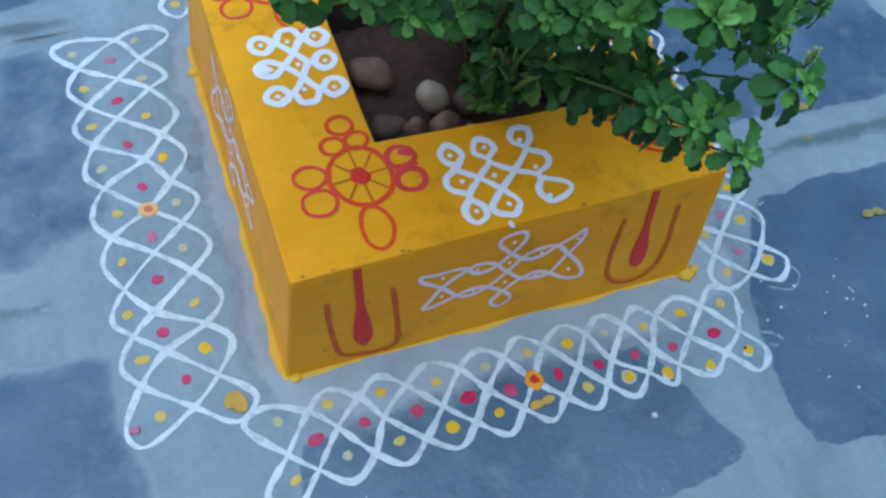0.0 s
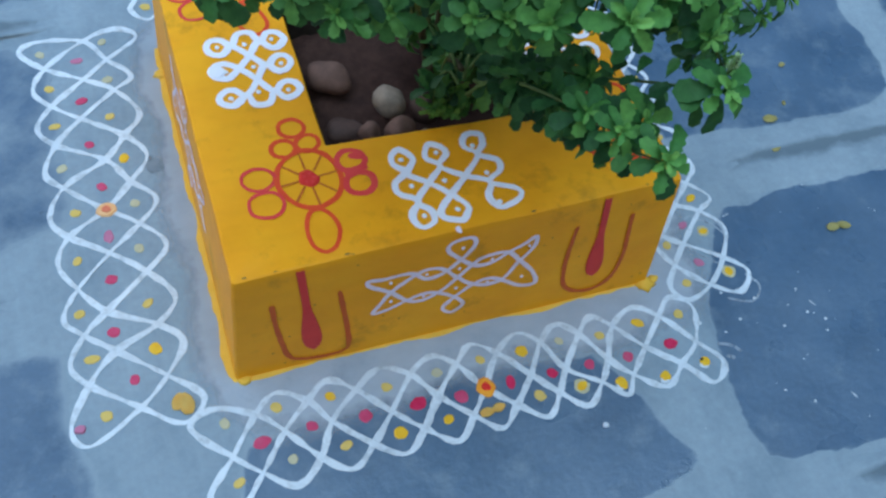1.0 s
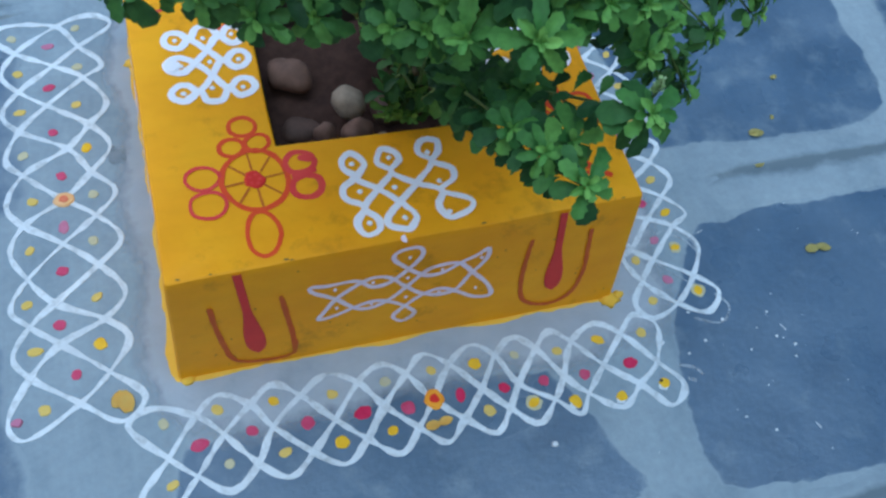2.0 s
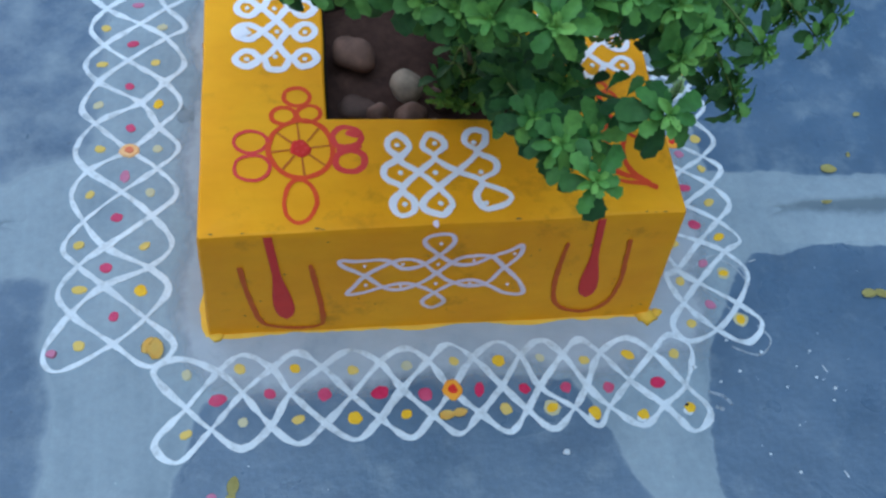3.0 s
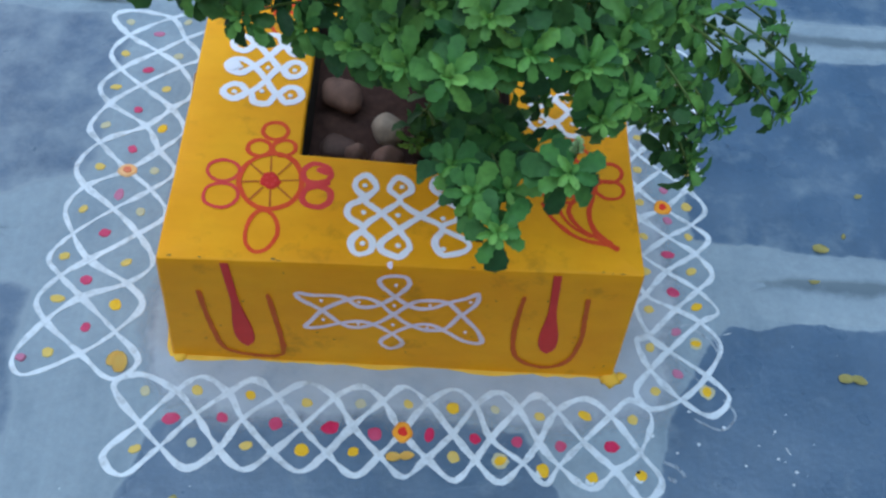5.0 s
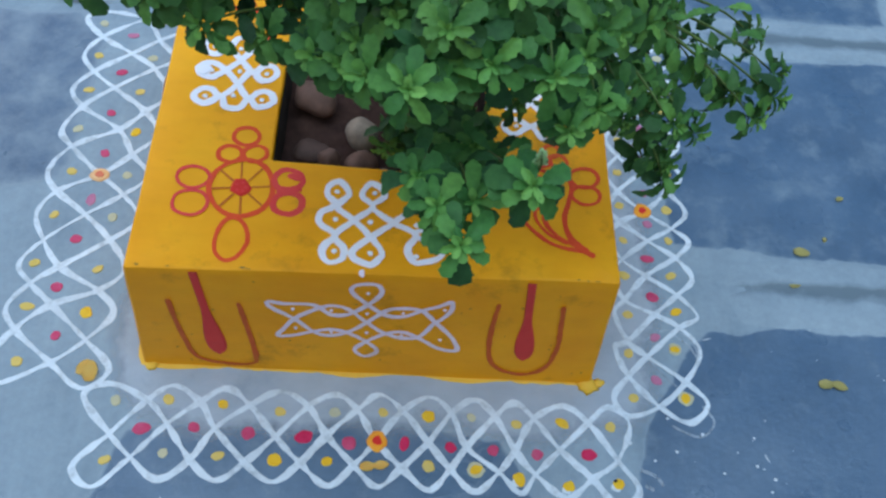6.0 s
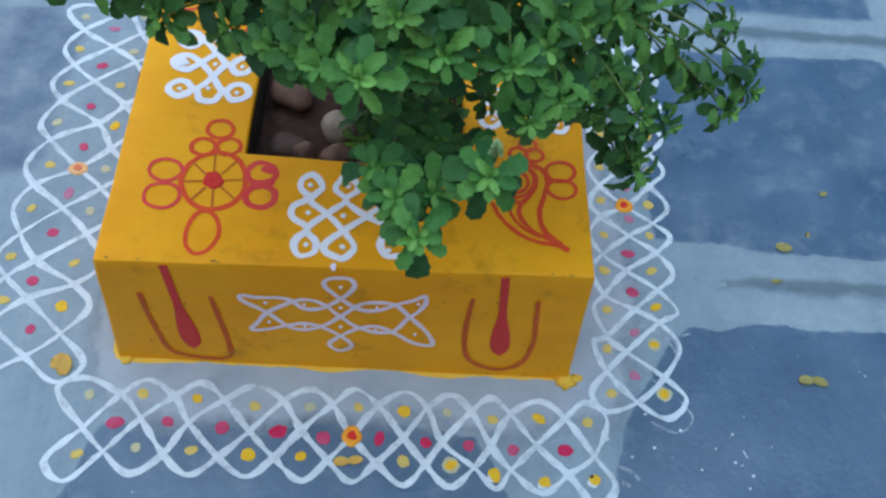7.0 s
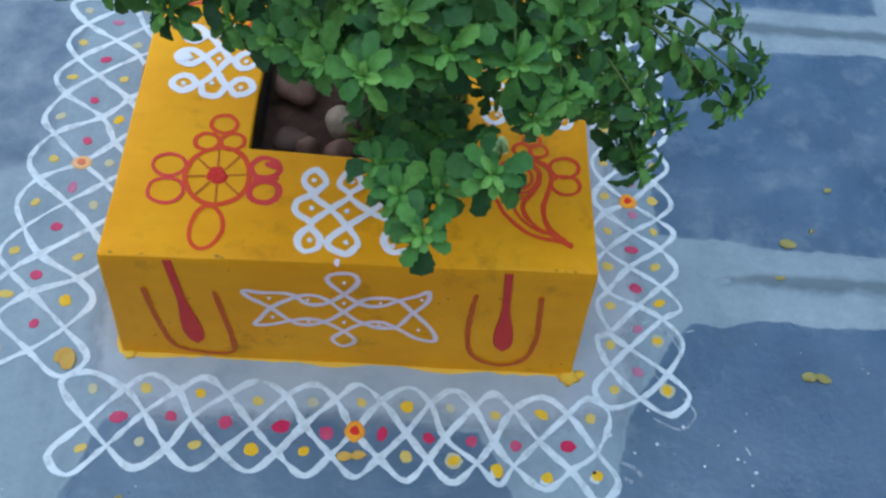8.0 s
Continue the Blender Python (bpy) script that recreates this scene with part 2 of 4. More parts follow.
def stroke(bm, pts, width, onto, closed=False, thick=0.0012, rng=random, wobble=0.4, steps=8, taper=False):
    """A painted line: a low ridge of paint along a smooth line, laid on a surface by onto(u, v, height)."""
    line = spline(pts, closed, steps)
    n = len(line)
    phase = rng.uniform(0, 50)
    rows = []
    for i, (u, v) in enumerate(line):
        a, b = (line[i - 1], line[(i + 1) % n]) if closed else (line[max(0, i - 1)], line[min(n - 1, i + 1)])
        du, dv = b[0] - a[0], b[1] - a[1]
        ln = math.hypot(du, dv) or 1.0
        nu, nv = -dv / ln, du / ln
        w = width * (1 + wobble * noise.noise((u * 40 + phase, v * 40, phase))) / 2
        if not closed and (i == 0 or i == n - 1):
            w *= 0.55
        if taper:
            w *= 0.35 + 0.65 * i / (n - 1)
        hh = 0.6 * thick * (0.42 + 0.22 * math.sin(i * 0.37 + phase) + 0.10 * math.sin(i * 0.11))
        e = 0.22 * noise.noise((u * 260, v * 260, phase))
        rows.append([bm.verts.new(onto(u + nu * w * (k + e), v + nv * w * (k + e), h)) for k, h in
                     ((-1, 0.0), (-0.9, hh), (0.9, hh), (1, 0.0))])
    for i in range(n if closed else n - 1):
        r, q = rows[i], rows[(i + 1) % n]
        for k in range(3):
            bm.faces.new((r[k], q[k], q[k + 1], r[k + 1]))
    return bm


def blot(bm, u, v, ru, rv, onto, thick=0.0015, rng=random, n=14, rough=0.16, turn=0.0):
    """A dab of paint with an uneven rim."""
    ph = rng.uniform(0, 90)
    rim, top = [], []
    for i in range(n):
        a = 2 * math.pi * i / n
        k = 1 + rough * 2 * noise.noise((math.cos(a) * 1.3 + ph, math.sin(a) * 1.3, ph))
        x, y = ru * k * math.cos(a), rv * k * math.sin(a)
        x, y = x * math.cos(turn) - y * math.sin(turn), x * math.sin(turn) + y * math.cos(turn)
        rim.append(bm.verts.new(onto(u + x, v + y, 0.0)))
        top.append(bm.verts.new(onto(u + x * 0.8, v + y * 0.8, thick)))
    for i in range(n):
        j = (i + 1) % n
        bm.faces.new((rim[i], rim[j], top[j], top[i]))
    bm.faces.new(top)
    return bm


def ring(bm, u, v, ru, rv, width, onto, rng=random, thick=0.0012, turn=0.0):
    pts = []
    for i in range(10):
        a = 2 * math.pi * i / 10
        k = 1 + rng.uniform(-0.05, 0.05)
        x, y = ru * k * math.cos(a), rv * k * math.sin(a)
        pts.append((u + x * math.cos(turn) - y * math.sin(turn), v + x * math.sin(turn) + y * math.cos(turn)))
    return stroke(bm, pts, width, onto, True, thick, rng, 0.3, 4)


def paint(name, build, material, parent=None, label=""):
    bm = bmesh.new()
    build(bm)
    return part(name, bm, material, parent, label)


# ---- the ground: slate slabs with wide smeared cement joints ----
def on_ground(u, v, h):
    return (u, v, 0.0005 + h)


def sheet(name, size, z, material):
    bm = bmesh.new()
    k = size / 2
    bm.faces.new([bm.verts.new((x, y, z)) for x, y in ((-k, -k), (k, -k), (k, k), (-k, k))])
    return part(name, bm, material)


ground = tagged(sheet("ground", 400.0, -0.0002, CEMENT), "pale grey smeared cement bedding of the slab pavement", "ground", kind="structure")


def unseen_wall(name, x0, x1, y0, y1, height, material, label):
    bm = bmesh.new()
    bmesh.ops.create_cube(bm, size=1.0)
    for v in bm.verts:
        v.co = Vector(((x0 + x1) / 2 + v.co.x * (x1 - x0), (y0 + y1) / 2 + v.co.y * (y1 - y0), (v.co.z + 0.5) * height - 0.01))
    bmesh.ops.bevel(bm, geom=bm.edges[:], offset=0.01, segments=2, affect="EDGES")
    return tagged(part(name, bm, material), label, "wall", kind="structure")


# unseen walls, added only to shape the light: sky cut off, warm bounce
unseen_wall("unseen_wall_east", 4.0, 4.2, -2.6, 5.0, 2.4, PLASTER, "unseen grey wall added to cut sky light")
unseen_wall("bounce_wall_south", -4.0, 4.0, -2.6, -2.4, 3.2, CREAM, "unseen ochre wall added to block sky and bounce warm light")


def slab(corners, rng, ragged=0.011, step=0.006, veil=0.0, feather=1.0):
    """A slab with a worn, uneven outline."""
    pts = []
    n = len(corners)
    ph = rng.uniform(0, 60)
    for i in range(n):
        (x0, y0), (x1, y1) = corners[i], corners[(i + 1) % n]
        k = max(2, int(math.hypot(x1 - x0, y1 - y0) / step))
        for j in range(k):
            t = j / k
            x, y = x0 + (x1 - x0) * t, y0 + (y1 - y0) * t
            d = noise.noise_vector((x * 9 + ph, y * 9, 0.3)) * ragged * 1.2 + noise.noise_vector((x * 45 + ph, y * 45, 0.7)) * ragged * 0.5 + noise.noise_vector((x * 120 + ph, y * 120, 0.2)) * ragged * 0.20
            pts.append((x + d.x, y + d.y))
    cx, cy = sum(p[0] for p in pts) / len(pts), sum(p[1] for p in pts) / len(pts)
    bm = bmesh.new()
    wash = bm.verts.layers.float.new("wash")
    low = [bm.verts.new((x, y, -0.02)) for x, y in pts]
    loops = [low]
    for inset, amount in ((0.0, 0.9), (0.004, 0.55), (0.010, 0.25), (0.022, 0.08), (0.05, 0.0)):
        inset *= feather
        row = []
        for x, y in pts:
            d = math.hypot(cx - x, cy - y)
            k = min(0.9, inset / max(1e-3, min(d, 0.6)) * (1.0 if d < 0.6 else 0.6 / d))
            v = bm.verts.new((x + (cx - x) * k, y + (cy - y) * k, 0.0))
            v[wash] = amount + (1 - amount) * veil
            row.append(v)
        loops.append(row)
    for v in low:
        v[wash] = 1.0
    for a, b in zip(loops, loops[1:]):
        for i in range(len(pts)):
            j = (i + 1) % len(pts)
            bm.faces.new((a[i], a[j], b[j], b[i]))
    bm.faces.new(loops[-1])
    return part("slab", bm, SLATE, ground)


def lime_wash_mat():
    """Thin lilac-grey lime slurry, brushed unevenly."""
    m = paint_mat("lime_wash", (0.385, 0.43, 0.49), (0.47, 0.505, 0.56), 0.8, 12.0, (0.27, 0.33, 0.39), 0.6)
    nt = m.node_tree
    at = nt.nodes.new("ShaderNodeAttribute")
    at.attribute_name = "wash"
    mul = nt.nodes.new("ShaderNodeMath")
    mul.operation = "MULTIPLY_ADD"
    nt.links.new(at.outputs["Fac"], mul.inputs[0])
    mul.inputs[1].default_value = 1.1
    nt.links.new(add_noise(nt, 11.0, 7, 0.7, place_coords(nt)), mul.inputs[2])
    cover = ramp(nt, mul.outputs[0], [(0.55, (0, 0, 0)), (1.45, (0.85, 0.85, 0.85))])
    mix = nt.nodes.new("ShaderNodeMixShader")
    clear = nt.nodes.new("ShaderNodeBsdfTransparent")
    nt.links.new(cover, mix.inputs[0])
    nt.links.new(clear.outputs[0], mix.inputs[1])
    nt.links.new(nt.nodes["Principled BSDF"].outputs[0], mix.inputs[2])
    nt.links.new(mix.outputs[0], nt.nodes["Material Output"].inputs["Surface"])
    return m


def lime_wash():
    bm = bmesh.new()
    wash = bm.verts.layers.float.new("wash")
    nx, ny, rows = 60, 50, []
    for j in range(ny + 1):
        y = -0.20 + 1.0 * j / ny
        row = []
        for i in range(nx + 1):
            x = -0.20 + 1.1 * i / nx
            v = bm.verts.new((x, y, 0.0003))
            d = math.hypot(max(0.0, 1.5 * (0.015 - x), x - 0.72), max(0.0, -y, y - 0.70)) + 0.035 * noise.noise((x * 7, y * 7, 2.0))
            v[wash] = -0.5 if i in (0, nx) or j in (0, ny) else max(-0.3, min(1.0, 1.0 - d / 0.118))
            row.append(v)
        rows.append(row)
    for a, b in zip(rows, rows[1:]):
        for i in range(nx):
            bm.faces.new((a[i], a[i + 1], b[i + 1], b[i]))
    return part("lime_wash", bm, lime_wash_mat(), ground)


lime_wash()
rng = random.Random(4)
# the slabs round the planter: outline, how much cement film and painted sheen lies over it, how far its edges are
# feathered
slab(((-0.062, -0.36), (0.50, -0.345), (0.602, -0.335), (0.640, -0.325), (0.645, -0.298), (0.624, -0.255), (0.601, -0.20), (0.582, -0.150), (0.555, -0.112), (0.475, -0.094), (0.386, -0.080), (0.21, -0.086), (0.123, -0.088), (0.055, -0.098), (-0.012, -0.112), (-0.028, -0.175), (-0.045, -0.24)), rng, 0.011, veil=0.08, feather=0.35)
slab(((-0.07, -1.1), (0.64, -1.1), (0.63, -0.45), (-0.06, -0.455)), rng, 0.011, veil=0.0, feather=1.0)
# on the next five slabs the film paints in a paler sky sheen
slab(((0.781, -0.357), (0.956, -0.370), (1.9, -0.375), (1.9, 0.118), (1.087, 0.117), (0.898, 0.111), (0.880, 0.075), (0.835, 0.01), (0.800, -0.052), (0.776, -0.115), (0.757, -0.165), (0.750, -0.235), (0.745, -0.301), (0.757, -0.344)), rng, 0.011, veil=0.05, feather=0.3)
slab(((0.87, 0.274), (0.996, 0.278), (1.046, 0.272), (1.116, 0.262), (1.29, 0.264), (1.36, 0.274), (1.405, 0.300), (1.426, 0.36), (1.430, 0.72), (1.405, 0.762), (1.214, 0.763), (1.02, 0.758), (0.86, 0.755)), rng, 0.011, veil=0.12, feather=0.3)
slab(((1.525, 0.262), (1.9, 0.26), (1.9, 0.765), (1.525, 0.766)), rng, 0.011, veil=0.12, feather=1.0)
slab(((0.86, 0.872), (1.237, 0.882), (1.425, 0.886), (1.43, 1.5), (0.86, 1.5)), rng, 0.011, veil=0.12, feather=1.0)
slab(((1.525, 0.885), (1.9, 0.885), (1.9, 1.5), (1.525, 1.5)), rng, 0.011, veil=0.12, feather=1.0)
slab(((0.74, -1.1), (1.9, -1.1), (1.9, -0.47), (0.76, -0.46)), rng, 0.011, veil=0.0, feather=1.0)
slab(((-1.3, 0.29), (-0.34, 0.292), (-0.285, 0.325), (-0.20, 0.350), (-0.19, 0.70), (-0.25, 0.76), (-1.3, 0.77)), rng, 0.011, veil=0.30, feather=1.2)
slab(((-1.3, -0.62), (-0.26, -0.62), (-0.225, -0.24), (-0.21, -0.17), (-0.213, -0.085), (-0.235, -0.03), (-0.236, 0.046), (-0.240, 0.105), (-0.27, 0.122), (-1.3, 0.125)), rng, 0.011, veil=0.06, feather=1.7)
slab(((-1.3, 0.86), (-0.1, 0.87), (-0.1, 1.5), (-1.3, 1.5)), rng, 0.011, veil=0.0, feather=1.5)
slab(((-1.3, -1.5), (-0.24, -1.5), (-0.23, -0.72), (-1.3, -0.72)), rng, 0.011, veil=0.0, feather=1.0)
slab(((-0.02, 0.875), (0.74, 0.87), (0.74, 1.5), (-0.02, 1.5)), rng, 0.011, veil=0.0, feather=1.0)


for i in range(-5, 5):
    for j in range(-4, 8):
        x0, y0 = 0.02 + 0.86 * i + rng.uniform(-0.05, 0.05), -0.02 + 0.63 * j
        x1, y1 = x0 + 0.74, y0 + 0.53
        if x0 < -3.9 or x1 > 3.95 or y0 < -2.35 or (x1 > -1.38 and x0 < 1.98 and y1 > -1.56 and y0 < 1.56):
            continue
        slab(((x0, y0), (x1, y0), (x1, y1), (x0, y1)), rng, 0.011, 0.04)


for x0, x1 in ((2.0, 2.5), (-1.74, -1.38)):
    for y0 in (-1.48, -0.85, -0.22, 0.41, 1.04):
        slab(((x0, y0), (x1, y0), (x1, y0 + 0.53), (x0, y0 + 0.53)), rng, 0.011, 0.04)
for i in range(5):
    x0 = -1.30 + 0.66 * i
    slab(((x0, -2.2), (x0 + 0.57, -2.2), (x0 + 0.57, -1.62), (x0, -1.62)), rng, 0.011, 0.04)


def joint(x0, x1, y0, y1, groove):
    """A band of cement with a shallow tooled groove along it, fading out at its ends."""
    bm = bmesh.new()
    dirt_shade = bm.verts.layers.float.new("wash")
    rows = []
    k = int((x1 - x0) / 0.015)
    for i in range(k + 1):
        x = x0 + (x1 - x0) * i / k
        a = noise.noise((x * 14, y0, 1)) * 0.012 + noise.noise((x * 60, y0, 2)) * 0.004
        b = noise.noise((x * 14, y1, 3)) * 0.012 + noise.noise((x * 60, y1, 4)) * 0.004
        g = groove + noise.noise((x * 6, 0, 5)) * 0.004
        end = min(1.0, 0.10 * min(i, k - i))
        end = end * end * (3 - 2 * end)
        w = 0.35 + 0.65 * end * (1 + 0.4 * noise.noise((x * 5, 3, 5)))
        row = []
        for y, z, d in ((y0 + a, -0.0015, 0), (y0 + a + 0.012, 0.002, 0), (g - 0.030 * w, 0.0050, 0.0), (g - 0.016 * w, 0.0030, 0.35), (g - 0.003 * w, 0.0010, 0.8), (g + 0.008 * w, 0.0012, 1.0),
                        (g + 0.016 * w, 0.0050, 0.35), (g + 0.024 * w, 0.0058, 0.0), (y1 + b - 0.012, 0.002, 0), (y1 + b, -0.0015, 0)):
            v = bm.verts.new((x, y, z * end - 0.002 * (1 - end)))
            # darker towards the groove floor: the shade under its lip is in the colour
            v[dirt_shade] = d * end * (0.75 + 0.5 * noise.noise((x * 9, 1, 8)))
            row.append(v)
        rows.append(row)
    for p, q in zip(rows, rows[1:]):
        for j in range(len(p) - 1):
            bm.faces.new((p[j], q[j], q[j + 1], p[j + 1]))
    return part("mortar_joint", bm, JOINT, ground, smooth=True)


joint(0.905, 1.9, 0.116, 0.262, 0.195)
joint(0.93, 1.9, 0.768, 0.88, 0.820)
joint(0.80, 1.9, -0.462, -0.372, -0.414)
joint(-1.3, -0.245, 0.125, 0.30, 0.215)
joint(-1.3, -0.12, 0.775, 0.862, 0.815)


# ---- the painted planter ----
H = 0.26
FOOT = ((0.0, 0.0), (0.70, 0.0), (0.70, 0.70), (0.0, 0.70))
RIM = ((0.013, 0.011), (0.690, 0.027), (0.692, 0.692), (0.010, 0.690))
HOLE = ((0.190, 0.208), (0.505, 0.203), (0.508, 0.50), (0.192, 0.50))

planter = tagged(new("planter"), "yellow painted square masonry planter with red and white motifs", "planter")


def build_planter_body():
    bm = bmesh.new()

    def loop(corners, z, inward=0.0, k=12):
        cx, cy = sum(c[0] for c in corners) / 4, sum(c[1] for c in corners) / 4
        out = []
        for i in range(4):
            (x0, y0), (x1, y1) = corners[i], corners[(i + 1) % 4]
            for j in range(k):
                t = 0.005 + 0.99 * j / (k - 1)
                x, y = x0 + (x1 - x0) * t, y0 + (y1 - y0) * t
                d = noise.noise((x * 9, y * 9, z * 9)) * 0.0018 + noise.noise((x * 30, y * 30, z * 30)) * 0.0008
                s = math.hypot(x - cx, y - cy)
                x, y = x + (cx - x) / s * (inward + d), y + (cy - y) / s * (inward + d)
                out.append(bm.verts.new((x, y, z + (d * 0.6 if z > 0.2 else 0))))
        return out

    def mid(t):
        return tuple((a[0] + (b[0] - a[0]) * t, a[1] + (b[1] - a[1]) * t) for a, b in zip(FOOT, RIM))

    loops = [loop(FOOT, 0.0)] + [loop(mid(t), H * t) for t in (0.2, 0.4, 0.6, 0.8, 0.94)]
    loops += [loop(RIM, H - 0.005, 0.0002), loop(RIM, H - 0.0015, 0.0015), loop(RIM, H, 0.005)]
    for t in (0.3, 0.65):
        ring_c = tuple((a[0] + (b[0] - a[0]) * t, a[1] + (b[1] - a[1]) * t) for a, b in zip(RIM, HOLE))
        loops.append(loop(ring_c, H))
    loops += [loop(HOLE, H, -0.004), loop(HOLE, H - 0.002, -0.001), loop(HOLE, H - 0.010, 0.0)]
    for a, b in zip(loops, loops[1:]):
        for i in range(len(a)):
            j = (i + 1) % len(a)
            bm.faces.new((a[i], a[j], b[j], b[i]))
    body = part("body", bm, YELLOW, planter, smooth=True)
    body.data.set_sharp_from_angle(angle=radians(28))
    return body


build_planter_body()


# inner wall of the hole, in a far darker colour than the body
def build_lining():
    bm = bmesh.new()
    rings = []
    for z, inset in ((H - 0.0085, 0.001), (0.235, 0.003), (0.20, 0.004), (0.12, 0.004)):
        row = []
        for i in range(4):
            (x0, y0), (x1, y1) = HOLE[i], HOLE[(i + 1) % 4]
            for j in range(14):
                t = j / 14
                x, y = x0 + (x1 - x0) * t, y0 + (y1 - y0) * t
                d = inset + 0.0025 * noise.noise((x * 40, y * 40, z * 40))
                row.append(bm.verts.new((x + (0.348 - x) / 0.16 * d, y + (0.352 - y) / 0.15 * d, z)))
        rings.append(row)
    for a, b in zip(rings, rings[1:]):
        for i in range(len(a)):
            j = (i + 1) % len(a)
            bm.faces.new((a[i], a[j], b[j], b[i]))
    return part("inner_lining", bm, LINING, planter, "dark inner wall")


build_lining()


def on_top(u, v, h):
    return (u, v, H + 0.0008 + h)


def on_front(u, v, h):
    t = v / H
    s = u / 0.70
    return (u, (0.011 + 0.016 * s) * t - 0.0014 - h, v)


def on_left(u, v, h):
    t = v / H
    return (0.012 * t - 0.0014 - h, u, v)


def on_right(u, v, h):
    t = v / H
    return (0.70 - 0.009 * t + 0.0014 + h, u, v)


def knot_line(cols, rows, swap=False, loop=0.0185, side=0.024):
    """The closed line of a three-by-three dot drawing with a loop at each end of every column."""
    (b, m, t) = rows
    c1, c2, c3 = cols
    n1, n2 = (t + m) / 2, (m + b) / 2

    def up(c):
        return [(c - loop * 0.80, t - loop * 0.25), (c - loop * 0.72, t + loop * 0.55), (c, t + loop), (c + loop * 0.72, t + loop * 0.55), (c + loop * 0.80, t - loop * 0.25)]

    def down(c):
        return [(c + loop * 0.80, b + loop * 0.25), (c + loop * 0.72, b - loop * 0.55), (c, b - loop), (c - loop * 0.72, b - loop * 0.55), (c - loop * 0.80, b + loop * 0.25)]

    x12, x23 = ((c1 + c2) / 2, m), ((c2 + c3) / 2, m)
    pts = [(c1, n1), *up(c1)[::1], (c1, n1), x12, (c2, n2), *down(c2), (c2, n2), x23, (c3, n1), *up(c3), (c3, n1),
           (c3 + side * 0.9, m + 0.010), (c3 + side * 0.9, m - 0.010), (c3, n2), *down(c3), (c3, n2), x23, (c2, n1), *up(c2)[::-1], (c2, n1), x12, (c1, n2), *down(c1), (c1, n2), (c1 - side * 0.9, m - 0.010), (c1 - side * 0.9, m + 0.010)]
    return [(v, u) for u, v in pts] if swap else pts


def knot(name_label, cols, rows, swap, seed, onto=on_top, width=0.0115, lean=lambda u, v: (u, v)):
    r = random.Random(seed)
    line = [(u + r.uniform(-0.0018, 0.0018), v + r.uniform(-0.0018, 0.0018)) for u, v in (lean(*q) for q in knot_line(cols, rows, swap))]
    drawing = paint("knot_line", lambda bm: stroke(bm, line, width, onto, True, 0.0012, r, 0.35, 5), WARM_WHITE, planter, name_label)
    for c in cols:
        for v in rows:
            u2, v2 = (v, c) if swap else (c, v)
            paint("dot", lambda bm: blot(bm, u2 + r.uniform(-0.003, 0.003), v2 + r.uniform(-0.003, 0.003), 0.0042, 0.0042, onto, 0.0014, r, 8), WARM_WHITE, drawing)
    return drawing


knot("white looped dot drawing on the front rim", (0.289, 0.340, 0.402), (0.054, 0.108, 0.156), False, 1, on_top, 0.0100,
     lambda u, v: (u + (0.020 if u > 0.405 and v < 0.07 else 0.006 if u > 0.375 and v < 0.07 else 0.0) - (0.006 if 0.318 < u < 0.335 and v < 0.07 else 0.0), v + (0.008 if u > 0.375 else 0.0)))
side_knot = knot("white looped dot drawing on the side rim", (0.325, 0.379, 0.428), (0.078, 0.121, 0.161), True, 2, on_top, 0.0112)
paint("filled_loop", lambda bm: blot(bm, 0.066, 0.379, 0.013, 0.013, on_top, 0.0017), WARM_WHITE, side_knot)
knot("white looped dot drawing on the far side rim", (0.303, 0.352, 0.405), (0.552, 0.600, 0.650), True, 3, on_top, 0.0095)
knot("white looped dot drawing on the rear rim", (0.289, 0.339, 0.402), (0.555, 0.600, 0.645), False, 5)


